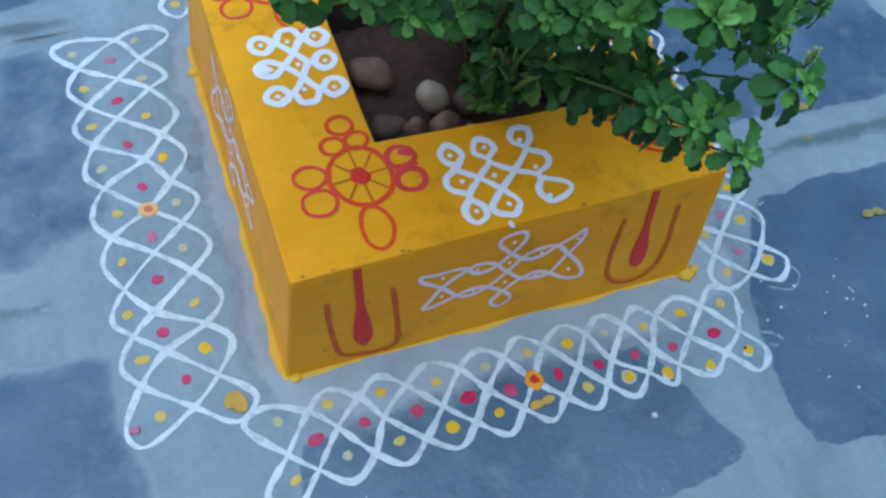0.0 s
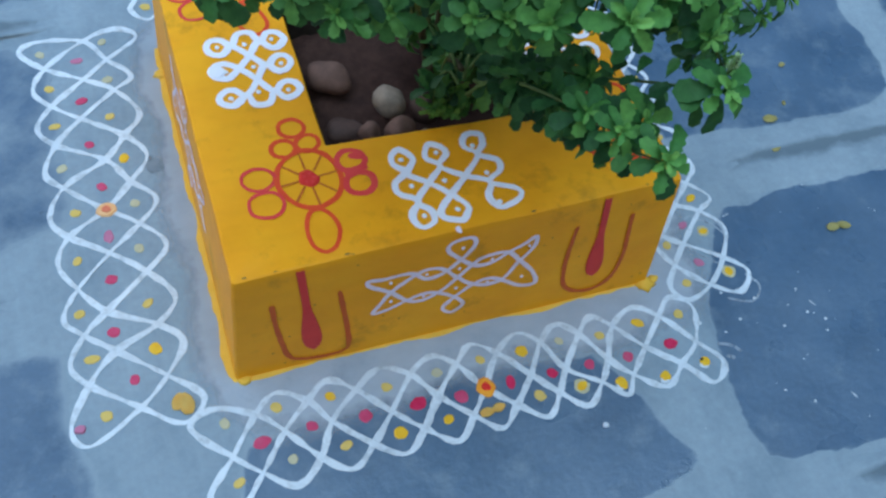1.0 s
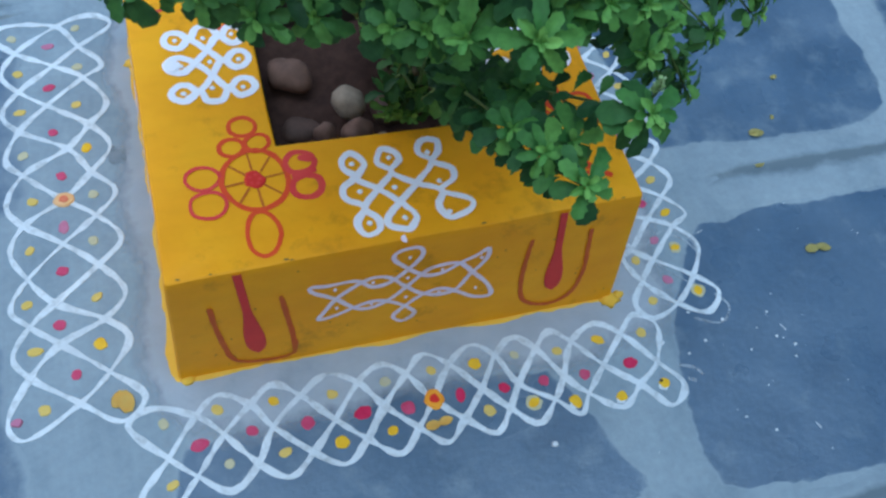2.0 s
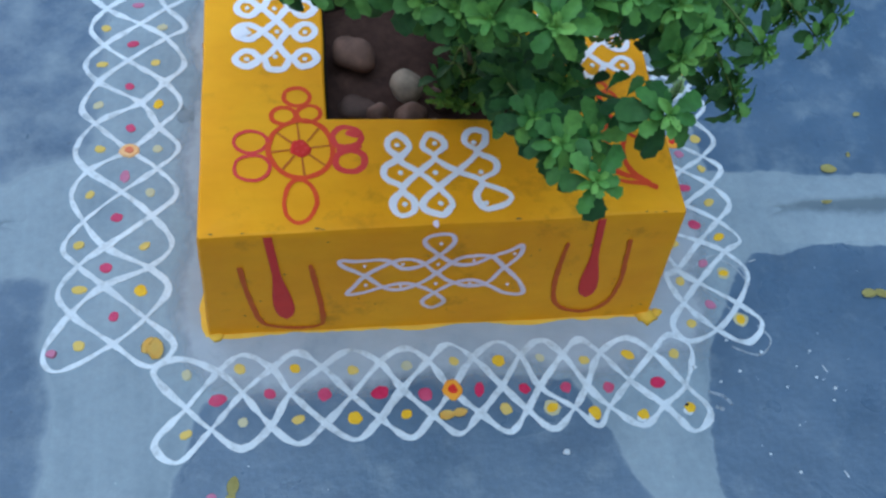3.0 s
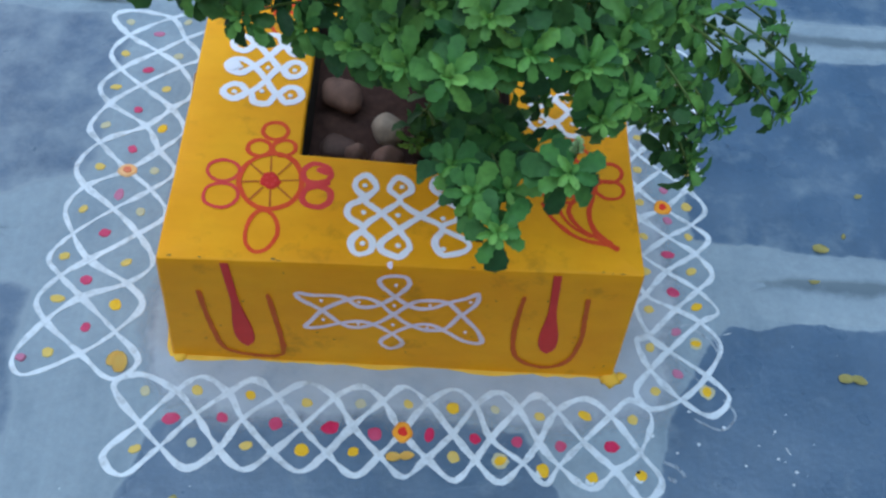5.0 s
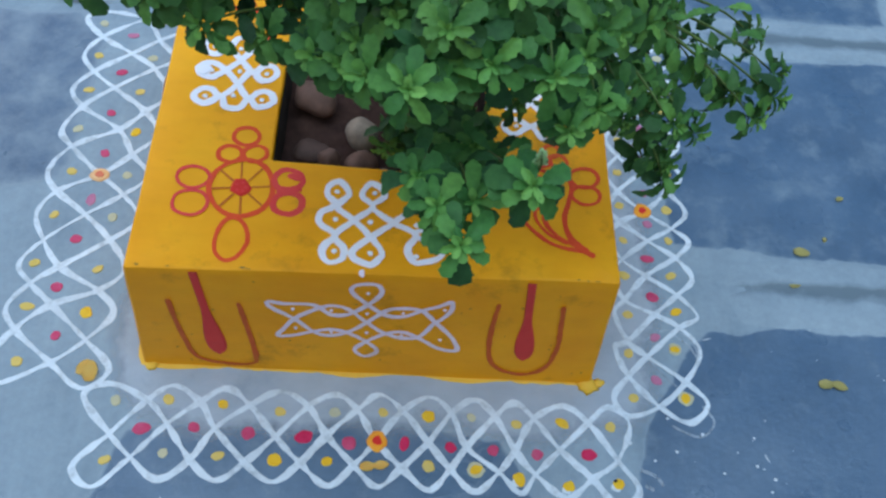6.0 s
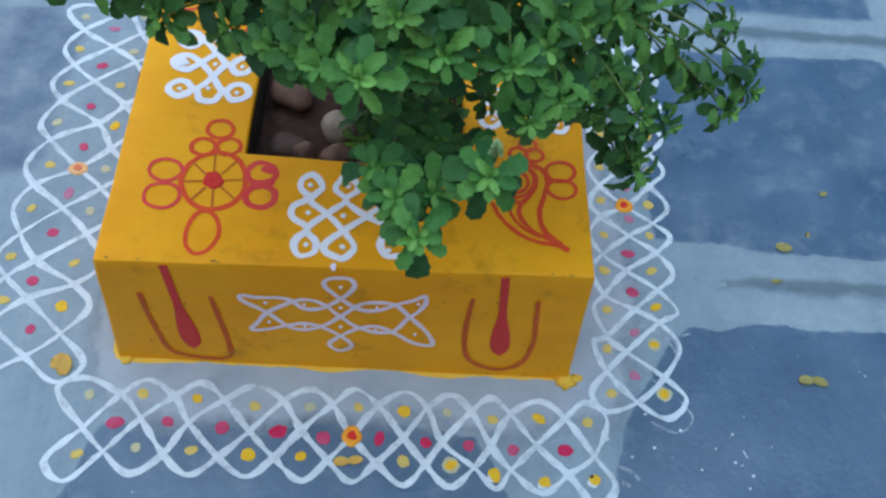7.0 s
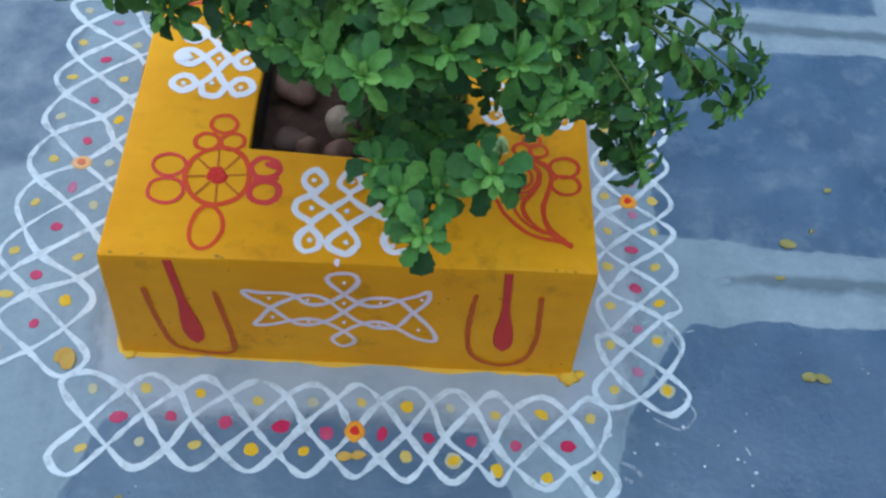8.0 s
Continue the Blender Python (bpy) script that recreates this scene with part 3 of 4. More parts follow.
def wheel(cx, cy, turn, seed):
    """A red wheel with eight spokes, a filled hub and loops round it."""
    r = random.Random(seed)
    ct, st = math.cos(turn), math.sin(turn)

    def onto(u, v, h):
        return on_top(cx + u * ct - v * st, cy + u * st + v * ct, h)

    motif = paint("wheel_motif", lambda bm: ring(bm, 0, 0, 0.045, 0.05, 0.0075, onto, r), ORANGE_RED, planter, "orange-red painted wheel with spokes and looped petals")
    paint("hub", lambda bm: blot(bm, 0, 0, 0.0145, 0.0155, onto, 0.0014, r), CENTRE, motif)
    for k in range(5):
        paint("brush_dab", lambda bm: blot(bm, 0.007 * math.cos(k * 1.3), 0.008 * math.sin(k * 1.3), 0.003, 0.003, onto, 0.0019, r, 8), PINK_RED, motif)
    for i in range(8):
        a = math.pi * i / 4 + 0.1
        paint("spoke", lambda bm: stroke(bm, [(0.014 * math.cos(a), 0.015 * math.sin(a)), (0.043 * math.cos(a), 0.048 * math.sin(a))], 0.0030, onto, False, 0.001, r), SPOKE, motif)
    for u, v, ru, rv, w in ((-0.003, 0.095, 0.019, 0.017, 0.0065), (-0.024, 0.060, 0.017, 0.015, 0.0065), (0.013, 0.063, 0.017, 0.015, 0.0065),
                            (-0.069, 0.014, 0.023, 0.020, 0.0054), (-0.067, -0.031, 0.025, 0.022, 0.0054),
                            (0.065, 0.019, 0.020, 0.018, 0.0098), (0.068, -0.023, 0.021, 0.019, 0.0092), (-0.003, -0.089, 0.022, 0.035, 0.0062)):
        paint("petal_loop", lambda bm: ring(bm, u, v, ru, rv, w, onto, r), PINK_RED if abs(u) > 0.05 else ORANGE_RED, motif)
    # the pair of loops on one side is smeared over with a second coat
    paint("smear", lambda bm: blot(bm, 0.075, 0.025, 0.010, 0.008, onto, 0.0008, r, 16, 0.2), PINK_RED, motif)
    for pts, w in ((((0.050, -0.004), (0.068, -0.001), (0.086, 0.002)), 0.007),):
        paint("smear", lambda bm: stroke(bm, list(pts), w, onto, False, 0.0010, r), PINK_RED, motif)
    return motif


wheel(0.152, 0.154, 0.0, 11)
wheel(0.115, 0.565, 0.3, 12)


def conch(seed):
    """A conch shell: a spiral, three nested curves running to a point, loops above and beside it."""
    r = random.Random(seed)
    motif = paint("conch_motif", lambda bm: stroke(bm, [(0.604, 0.221), (0.624, 0.210), (0.631, 0.190), (0.624, 0.160), (0.617, 0.135), (0.620, 0.106), (0.636, 0.082), (0.656, 0.069)], 0.0078, on_top, False, 0.0012, r), ORANGE_RED, planter, "orange-red painted conch shell")
    for pts, w in ((((0.548, 0.146), (0.559, 0.122), (0.574, 0.104), (0.594, 0.088), (0.614, 0.081), (0.640, 0.077), (0.656, 0.069)), 0.0066),
                   (((0.612, 0.196), (0.612, 0.178), (0.602, 0.160), (0.588, 0.140), (0.590, 0.120), (0.606, 0.100), (0.632, 0.084)), 0.0064),
                   (((0.604, 0.164), (0.594, 0.150), (0.576, 0.146), (0.576, 0.126), (0.592, 0.104), (0.618, 0.088)), 0.0048),
                   (((0.556, 0.206), (0.578, 0.219), (0.600, 0.214), (0.613, 0.196), (0.606, 0.172), (0.588, 0.158), (0.556, 0.154)), 0.0075),
                   (((0.566, 0.196), (0.582, 0.206), (0.597, 0.200), (0.602, 0.184), (0.594, 0.170), (0.574, 0.164), (0.545, 0.160)), 0.0055),
                   (((0.622, 0.098), (0.634, 0.086), (0.646, 0.076)), 0.012)):
        paint("shell_line", lambda bm: stroke(bm, list(pts), w, on_top, False, 0.0012, r), ORANGE_RED, motif)
    paint("spiral_ring", lambda bm: ring(bm, 0.582, 0.185, 0.0085, 0.0085, 0.006, on_top, r), PINK_RED, motif)
    for u, v, ru, rv in ((0.604, 0.257, 0.0125, 0.0115), (0.589, 0.238, 0.013, 0.012), (0.614, 0.238, 0.013, 0.012), (0.651, 0.209, 0.022, 0.018), (0.651, 0.177, 0.021, 0.017)):
        paint("petal_loop", lambda bm: ring(bm, u, v, ru, rv, 0.0058, on_top, r), ORANGE_RED, motif)
    return motif


conch(21)


def rear_circles(seed):
    r = random.Random(seed)
    motif = paint("flower_motif", lambda bm: ring(bm, 0.59, 0.55, 0.04, 0.04, 0.008, on_top, r), ORANGE_RED, planter, "orange-red painted circles on the rear corner")
    for i in range(6):
        a = i * math.pi / 3
        paint("petal_loop", lambda bm: ring(bm, 0.59 + 0.055 * math.cos(a), 0.55 + 0.055 * math.sin(a), 0.018, 0.018, 0.0065, on_top, r), ORANGE_RED, motif)


rear_circles(22)


def forehead_mark(top, bulb, arch, onto, seed):
    """A maroon drop on a long stem inside a U-shaped line."""
    r = random.Random(seed)
    motif = paint("u_mark", lambda bm: stroke(bm, arch, 0.0078, onto, False, 0.0012, r), U_LINE, planter, "maroon painted upright U with a drop inside")

    def drop(bm):
        n = 26
        rows = []
        for i in range(n + 1):
            t = i / n
            u, v = top[0] + (bulb[0] - top[0]) * t, top[1] + (bulb[1] - top[1]) * t
            swell = min(1.0, max(0.0, (t - 0.40) / 0.42))
            w = (0.0058 + 0.0090 * swell * swell * (3 - 2 * swell)) * math.sqrt(max(0.0, 1 - max(0.0, (t - 0.84) / 0.16) ** 2)) + 0.0002
            rows.append([bm.verts.new(onto(u + k * w, v, h)) for k, h in ((-1, 0), (-0.8, 0.0013), (0.8, 0.0013), (1, 0))])
        for a, b in zip(rows, rows[1:]):
            for k in range(3):
                bm.faces.new((a[k], b[k], b[k + 1], a[k + 1]))

    paint("drop", drop, MAROON, motif)
    return motif


forehead_mark((0.104, 0.257), (0.121, 0.043), [(0.062, 0.188), (0.068, 0.12), (0.080, 0.045), (0.100, 0.022), (0.140, 0.014), (0.168, 0.018), (0.175, 0.035), (0.170, 0.10), (0.159, 0.185)], on_front, 31)
forehead_mark((0.566, 0.257), (0.582, 0.062), [(0.527, 0.205), (0.524, 0.13), (0.531, 0.062), (0.552, 0.032), (0.590, 0.022), (0.620, 0.045), (0.629, 0.10), (0.625, 0.15), (0.620, 0.205)], on_front, 32)


def fish_knot(cx, cy, ku, kv, onto, material, seed, label):
    r = random.Random(seed)
    right = [(0, 0.5), (0.2, 0.22), (0.4, 0.2), (0.6, 0.38), (0.78, 0.50), (0.91, 0.62), (0.90, 0.34), (0.75, 0.02), (0.6, -0.32), (0.4, -0.4), (0.2, -0.27), (0, 0.0),
             (-0.2, 0.33), (-0.4, 0.42), (-0.6, 0.27), (-0.8, 0.02), (-0.95, -0.3), (-1.0, -0.46), (-0.85, -0.45), (-0.6, -0.32), (-0.4, -0.22), (-0.2, -0.32), (0, -0.55),
             (0.13, -0.8), (0, -0.97), (-0.13, -0.8), (0, -0.55), (0.2, -0.32), (0.4, -0.22), (0.6, -0.36), (0.85, -0.66), (1.05, -0.7), (1.0, -0.36), (0.8, 0.02),
             (0.6, 0.36), (0.4, 0.42), (0.2, 0.33), (0, 0.0), (-0.2, -0.27), (-0.4, -0.4), (-0.6, -0.32), (-0.8, 0.02), (-1.05, 0.3), (-1.08, 0.46), (-0.9, 0.42), (-0.6, 0.42), (-0.4, 0.2), (-0.2, 0.22), (0, 0.5),
             (0.15, 0.78), (0.1, 1.0), (-0.1, 0.98), (-0.17, 0.8)]
    line = [(cx + u * ku + r.uniform(-0.0015, 0.0015), cy + v * kv + r.uniform(-0.0015, 0.0015)) for u, v in right]
    motif = paint("knot_line", lambda bm: stroke(bm, line, 0.0076, onto, True, 0.0012, r, 0.4, 5), material, planter, label)
    for u, v in ((-0.82, 0.3), (-0.4, 0.3), (0, 0.25), (0.4, 0.3), (0.85, 0.42), (-0.8, -0.22), (-0.4, -0.3), (0, -0.28), (0.4, -0.32), (0.85, -0.4), (0, 0.78)):
        paint("dot", lambda bm: blot(bm, cx + u * ku, cy + v * kv, 0.0028, 0.0035, onto, 0.0013, r, 8), material, motif)
    return motif


fish_knot(0.341, 0.146, 0.129, 0.094, on_front, LILAC, 41, "pale lilac looped line drawing on the front")
fish_knot(0.35, 0.146, 0.136, 0.104, on_left, LILAC, 42, "pale lilac looped line drawing on the side")
fish_knot(0.35, 0.146, 0.136, 0.104, on_right, LILAC, 43, "pale lilac looped line drawing on the far side")


def paint_skirt():
    """Yellow paint that ran over onto the ground round the foot."""
    bm = bmesh.new()
    rows = []
    k = 60
    for i in range(4):
        (x0, y0), (x1, y1) = FOOT[i], FOOT[(i + 1) % 4]
        nx, ny = (y1 - y0) / 0.7, -(x1 - x0) / 0.7
        for j in range(k):
            t = j / k
            x, y = x0 + (x1 - x0) * t, y0 + (y1 - y0) * t
            w = 0.005 + 0.012 * noise.noise((x * 11, y * 11, 3)) + 0.004 * noise.noise((x * 50, y * 50, 1)) + (0.003 if i == 3 else -0.001)
            w = max(0.0005, w)
            cx, cy = (x - 0.35) / 0.35, (y - 0.35) / 0.35
            if j == 0:
                nx2, ny2 = cx * 0.7, cy * 0.7
            else:
                nx2, ny2 = nx, ny
            rows.append([bm.verts.new((x - nx2 * 0.004, y - ny2 * 0.004, 0.0018)), bm.verts.new((x + nx2 * w * 0.5, y + ny2 * w * 0.5, 0.0012)), bm.verts.new((x + nx2 * w, y + ny2 * w, 0.0004))])
    n = len(rows)
    for i in range(n):
        a, b = rows[i], rows[(i + 1) % n]
        for m in range(2):
            bm.faces.new((a[m], b[m], b[m + 1], a[m + 1]))
    return part("paint_skirt", bm, SPILL, planter, "run-over yellow paint at the foot", smooth=True)


paint_skirt()


def lump(x, y, r, seed):
    bm = bmesh.new()
    bmesh.ops.create_icosphere(bm, subdivisions=2, radius=1.0)
    for v in bm.verts:
        k = 1 + 0.5 * noise.noise(v.co * 1.7 + Vector((seed, 0, 0)))
        v.co = Vector((x + v.co.x * r * k, y + v.co.y * r * k * 0.8, max(0.0, v.co.z * r * 0.45 * k)))
    return part("plaster_lump", bm, SPILL, planter, smooth=True)


lump(0.012, -0.002, 0.013, 3)
lump(0.694, -0.004, 0.018, 8)
lump(0.715, 0.002, 0.010, 9)
lump(-0.004, 0.640, 0.014, 5)


# ---- soil and pebbles in the planter ----
def build_soil():
    bm = bmesh.new()
    n = 30
    grid = [[bm.verts.new((0.188 + 0.324 * i / n, 0.203 + 0.30 * j / n, 0.19 + 0.010 * noise.noise((i * 0.3, j * 0.3, 2)) + 0.005 * noise.noise((i * 0.9, j * 0.9, 7)))) for j in range(n + 1)] for i in range(n + 1)]
    for i in range(n):
        for j in range(n):
            bm.faces.new((grid[i][j], grid[i + 1][j], grid[i + 1][j + 1], grid[i][j + 1]))
    return tagged(part("soil", bm, SOIL, smooth=True), "dark moist soil filling the planter", "soil", kind="stuff")


build_soil()


def pebble(x, y, z, rx, ry, rz, turn, seed, shade, label):
    bm = bmesh.new()
    bmesh.ops.create_icosphere(bm, subdivisions=3, radius=1.0)
    for v in bm.verts:
        k = 1 + 0.26 * noise.noise(v.co * 1.0 + Vector((seed * 3.1, 0, 0))) + 0.05 * noise.noise(v.co * 4 + Vector((seed, 5, 0)))
        v.co = Vector((v.co.x * rx * k, v.co.y * ry * k, v.co.z * rz * k))
    ob = part("pebble", bm, PEBBLES[shade], smooth=True)
    ob.matrix_basis = pose(x, y, z, 0, 0, turn)
    return tagged(ob, label, "pebble", "pebbles in the planter")


for row in ((0.240, 0.375, 0.215, 0.036, 0.029, 0.024, -25, 1, 0, "large brown river pebble lying on dark soil"),
            (0.317, 0.300, 0.222, 0.024, 0.027, 0.022, 10, 2, 1, "pale smooth pebble lying on dark soil"),
            (0.240, 0.285, 0.192, 0.030, 0.022, 0.012, 0, 3, 2, "brown pebble half sunk in dark soil"),
            (0.270, 0.248, 0.217, 0.017, 0.017, 0.022, 0, 4, 0, "small brown pebble against the rim"),
            (0.318, 0.247, 0.216, 0.024, 0.019, 0.021, 15, 5, 0, "brown pebble against the rim"),
            (0.352, 0.225, 0.215, 0.012, 0.011, 0.012, 0, 6, 1, "small pale pebble against the rim"),
            (0.372, 0.290, 0.200, 0.022, 0.026, 0.022, 30, 7, 2, "dark grey pebble under the leaves")):
    pebble(*row)


# ---- the dotted line borders painted on the ground round the planter ----
def border(label, cols, levels, onto, seed, ends, rows=(), flower=None, width=0.0091, shift=None, upper=(), middle=(), lower=(), sway=()):
    """A braided border. cols: the dot columns along it; levels: arc, dots, middle, dots, arc across it;
    ends: how far the end loops reach beyond the first and the last column on either side."""
    r = random.Random(seed)
    n = len(cols)
    hi = 2 * n + 1
    jit = {}

    def spot(k, v):
        key = (k, v)
        if key not in jit:
            if k == 1:
                u = cols[0] - ends[0 if v > 0 else 1][0]
            elif k == hi:
                u = cols[-1] + ends[2 if v > 0 else 3][0]
            elif k % 2 == 0:
                u = cols[k // 2 - 1]
            else:
                u = (cols[k // 2 - 1] + cols[k // 2]) / 2
            i = k // 2 - 1
            if v == 0 and i < len(middle):
                u = middle[i]
            if v == 1 and 1 < k < hi and i < len(upper):
                u = upper[i]
            if v == -1 and 1 < k < hi and i < len(lower):
                u = lower[i]
            w = levels[2 - v]
            if v == 0 and i < len(sway):
                w += sway[i]
            if k == 1:
                w += ends[0 if v > 0 else 1][1]
            if k == hi:
                w += ends[2 if v > 0 else 3][1]
            if k in (2, hi - 1) and abs(v) == 2:
                e = ends[(0 if v > 0 else 1) if k == 2 else (2 if v > 0 else 3)]
                w += e[1] * 1.1
                u += (-1 if k == 2 else 1) * max(0.0, e[0] - 0.03) * 0.6
            w += (shift(u) if shift else 0.0)
            jit[key] = (u + r.uniform(-0.0025, 0.0025), w + r.uniform(-0.0025, 0.0025))
        return jit[key]

    todo = {(k, v, du, dv) for k in range(1, hi + 1) for v in range(-2, 3) if (k + v) % 2 == 0 for du in (1, -1) for dv in (1, -1)
            if 1 <= k + du <= hi and -2 <= v + dv <= 2}
    thing = tagged(new("floor_drawing"), label, "floor drawing", "painted borders round the planter")
    while todo:
        k, v, du, dv = first = min(todo)
        pts = []
        while (k, v, du, dv) in todo:
            todo.discard((k, v, du, dv))
            todo.discard((k + du, v + dv, -du, -dv))
            pts.append(spot(k, v))
            k, v = k + du, v + dv
            if not 1 <= k + du <= hi:
                du = -du
            if not -2 <= v + dv <= 2:
                dv = -dv
        if len(pts) > 2:
            paint("line", lambda bm: stroke(bm, pts, width, onto, True, 0.0013, r, 0.75, 10), WHITE, thing)
    # rows of dots: kind, places along, places across, and for each how fresh it is
    # (s strong, m thin, f rubbed; w on a white dab, o ringed)
    for kind, us, ws, look_of in rows:
        for u, w, k in zip(us, ws, look_of):
            shade = {"s": 0, "m": 1, "f": 2, "w": 0, "o": 0}[k]
            size = (0.0092, 0.0084, 0.0080)[shade] * r.uniform(0.9, 1.15) * (1.12 if kind == "red_dot" else 1.0)
            if k == "w":
                paint("white_dab", lambda bm: blot(bm, u - 0.004, w - 0.005, 0.007, 0.007, onto, 0.0006, r), WHITE, thing)
            if k == "o":
                paint("pale_ring", lambda bm: blot(bm, u, w, size * 1.35, size * 1.35, onto, 0.0006, r), YELLOW_DOT[2], thing)
            paint(kind, lambda bm: blot(bm, u, w, size * r.uniform(0.9, 1.25), size * r.uniform(0.75, 1.05), onto, 0.0010, r, 20, 0.09, r.uniform(0, 3)),
                  (RED_DOT if kind == "red_dot" else YELLOW_DOT)[shade], thing)
    if flower is not None:
        u, w, worn = (*flower, 0)[:3]
        mark = paint("orange_mark", lambda bm: blot(bm, u, w, 0.0155, 0.0165, onto, 0.0026, r, 18, 0.1), MARIGOLD[worn], thing, "round orange mark with a red centre")
        paint("red_centre", lambda bm: blot(bm, u, w, 0.0078, 0.0085, onto, 0.0040, r), (CENTRE, PEACH)[worn], mark)
    return thing


def along_x(u, v, h):
    return on_ground(u, v, h)


def along_y(u, v, h):
    return on_ground(v, u, h)


WHITE_BORDER = "white looped line border with red and yellow dots painted on slabs"
border(WHITE_BORDER, (-0.030, 0.050, 0.132, 0.217, 0.299, 0.369, 0.443, 0.512, 0.580, 0.653, 0.728), (-0.037, -0.062, -0.112, -0.153, -0.183), along_x, 51,
       ((0.047, 0.000), (0.040, -0.016), (0.030, 0.004), (0.032, -0.012)), flower=(0.366, -0.112),
       rows=(("yellow_dot", (-0.030, 0.048, 0.130, 0.217, 0.299, 0.373, 0.443, 0.509, 0.579, 0.651, 0.727), (-0.064, -0.059, -0.063, -0.071, -0.068, -0.065, -0.068, -0.067, -0.075, -0.070, -0.073), "fmsmfmsfmsm"),
             ("red_dot", (0.016, 0.092, 0.173, 0.256, 0.324, 0.407, 0.477, 0.542, 0.609, 0.689), (-0.107, -0.102, -0.108, -0.110, -0.117, -0.114, -0.117, -0.119, -0.123, -0.120), "mmmsmssmms"),
             ("yellow_dot", (-0.028, 0.053, 0.133, 0.216, 0.293, 0.444, 0.515, 0.580, 0.655, 0.731), (-0.158, -0.144, -0.145, -0.148, -0.147, -0.148, -0.151, -0.163, -0.171, -0.165), "mfmssmowww")),
       shift=lambda u: -0.022 * max(0.0, u - 0.45),
       upper=(0.016, 0.093, 0.170, 0.257, 0.333, 0.404, 0.480, 0.545, 0.606, 0.690), lower=(0.009, 0.093, 0.171, 0.251, 0.333, 0.402, 0.477, 0.550, 0.604, 0.690),
       middle=(-0.030, 0.050, 0.125, 0.211, 0.288, 0.366, 0.442, 0.502, 0.576, 0.645, 0.731), sway=(-0.006, 0.014, 0.009, 0.001, 0.004, -0.001, -0.001, -0.004, -0.001, 0.004, -0.007))
border(WHITE_BORDER, (-0.010, 0.087, 0.170, 0.268, 0.362, 0.458, 0.556, 0.647, 0.744), (-0.057, -0.091, -0.143, -0.201, -0.227), along_y, 52,
       ((0.038, 0.010), (0.040, -0.006), (0.030, 0.020), (0.020, -0.012)), flower=(0.359, -0.140, 1), shift=lambda u: -0.006 * max(0.0, 1 - u / 0.4),
       rows=(("yellow_dot", (-0.007, 0.090, 0.172, 0.270, 0.364, 0.461, 0.556, 0.645, 0.732), (-0.190, -0.198, -0.206, -0.197, -0.189, -0.199, -0.200, -0.200, -0.207), "mmmmmfmmf"),
             ("red_dot", (0.040, 0.128, 0.223, 0.305, 0.408, 0.503, 0.605, 0.704), (-0.143, -0.161, -0.151, -0.144, -0.141, -0.149, -0.150, -0.146), "mmmfmmmf"),
             ("yellow_dot", (0.084, 0.166, 0.271, 0.362, 0.461, 0.559, 0.647, 0.743), (-0.105, -0.104, -0.101, -0.094, -0.097, -0.107, -0.099, -0.096), "smffsmff")),
       upper=(0.035, 0.123, 0.224, 0.320, 0.411, 0.509, 0.618, 0.699), lower=(0.046, 0.131, 0.219, 0.321, 0.418, 0.516, 0.602, 0.695),
       middle=(-0.008, 0.093, 0.169, 0.274, 0.361, 0.463, 0.565, 0.658, 0.751), sway=(0.010, -0.012, -0.021, 0.001, 0.003, 0.013, -0.011, 0.003, 0.013))
border(WHITE_BORDER, (-0.018, 0.068, 0.136, 0.212, 0.286, 0.353, 0.436, 0.516, 0.590, 0.665, 0.738), (0.886, 0.858, 0.810, 0.764, 0.744), along_y, 53,
       ((0.042, 0.002), (0.035, -0.006), (0.03, 0.0), (0.03, 0.0)), flower=(0.351, 0.824),
       rows=(("yellow_dot", (-0.021, 0.059, 0.132, 0.210, 0.284, 0.360, 0.437, 0.517, 0.592, 0.667, 0.742), (0.769, 0.769, 0.775, 0.777, 0.782, 0.782, 0.786, 0.794, 0.797, 0.800, 0.803), "mmmmmmmmmff"),
             ("red_dot", (0.012, 0.091, 0.169, 0.247, 0.322, 0.392, 0.470, 0.550, 0.628, 0.703), (0.810, 0.817, 0.821, 0.821, 0.830, 0.831, 0.835, 0.838, 0.842, 0.846), "ffmmffffff"),
             ("yellow_dot", (-0.018, 0.070, 0.142, 0.214, 0.288, 0.356, 0.437, 0.518, 0.592, 0.667, 0.742), (0.854, 0.848, 0.859, 0.859, 0.864, 0.869, 0.880, 0.886, 0.890, 0.893, 0.897), "oosmmmmmmff")),
       shift=lambda u: 0.050 * u,
       upper=(0.012, 0.110, 0.174, 0.254, 0.316, 0.396), lower=(0.015, 0.083, 0.162, 0.243, 0.324), middle=(-0.033, 0.053, 0.136, 0.210, 0.286, 0.350), sway=(0.0, -0.014, 0.006, -0.004, 0.004, -0.002))
border(WHITE_BORDER, (-0.005, 0.065, 0.140, 0.217, 0.297, 0.369, 0.443, 0.512, 0.580, 0.653, 0.728), (0.935, 0.902, 0.860, 0.820, 0.785), along_x, 54,
       ((0.030, 0.0), (0.030, 0.0), (0.030, 0.0), (0.030, 0.0)), flower=(0.369, 0.860),
       rows=tuple((kind, [x + d for x in (-0.005, 0.065, 0.140, 0.217, 0.297, 0.369, 0.443, 0.512, 0.580, 0.653)], [y] * 10, "mfmmfmmfmm") for kind, y, d in (("yellow_dot", 0.902, 0.0), ("red_dot", 0.860, 0.036), ("yellow_dot", 0.820, 0.0))))


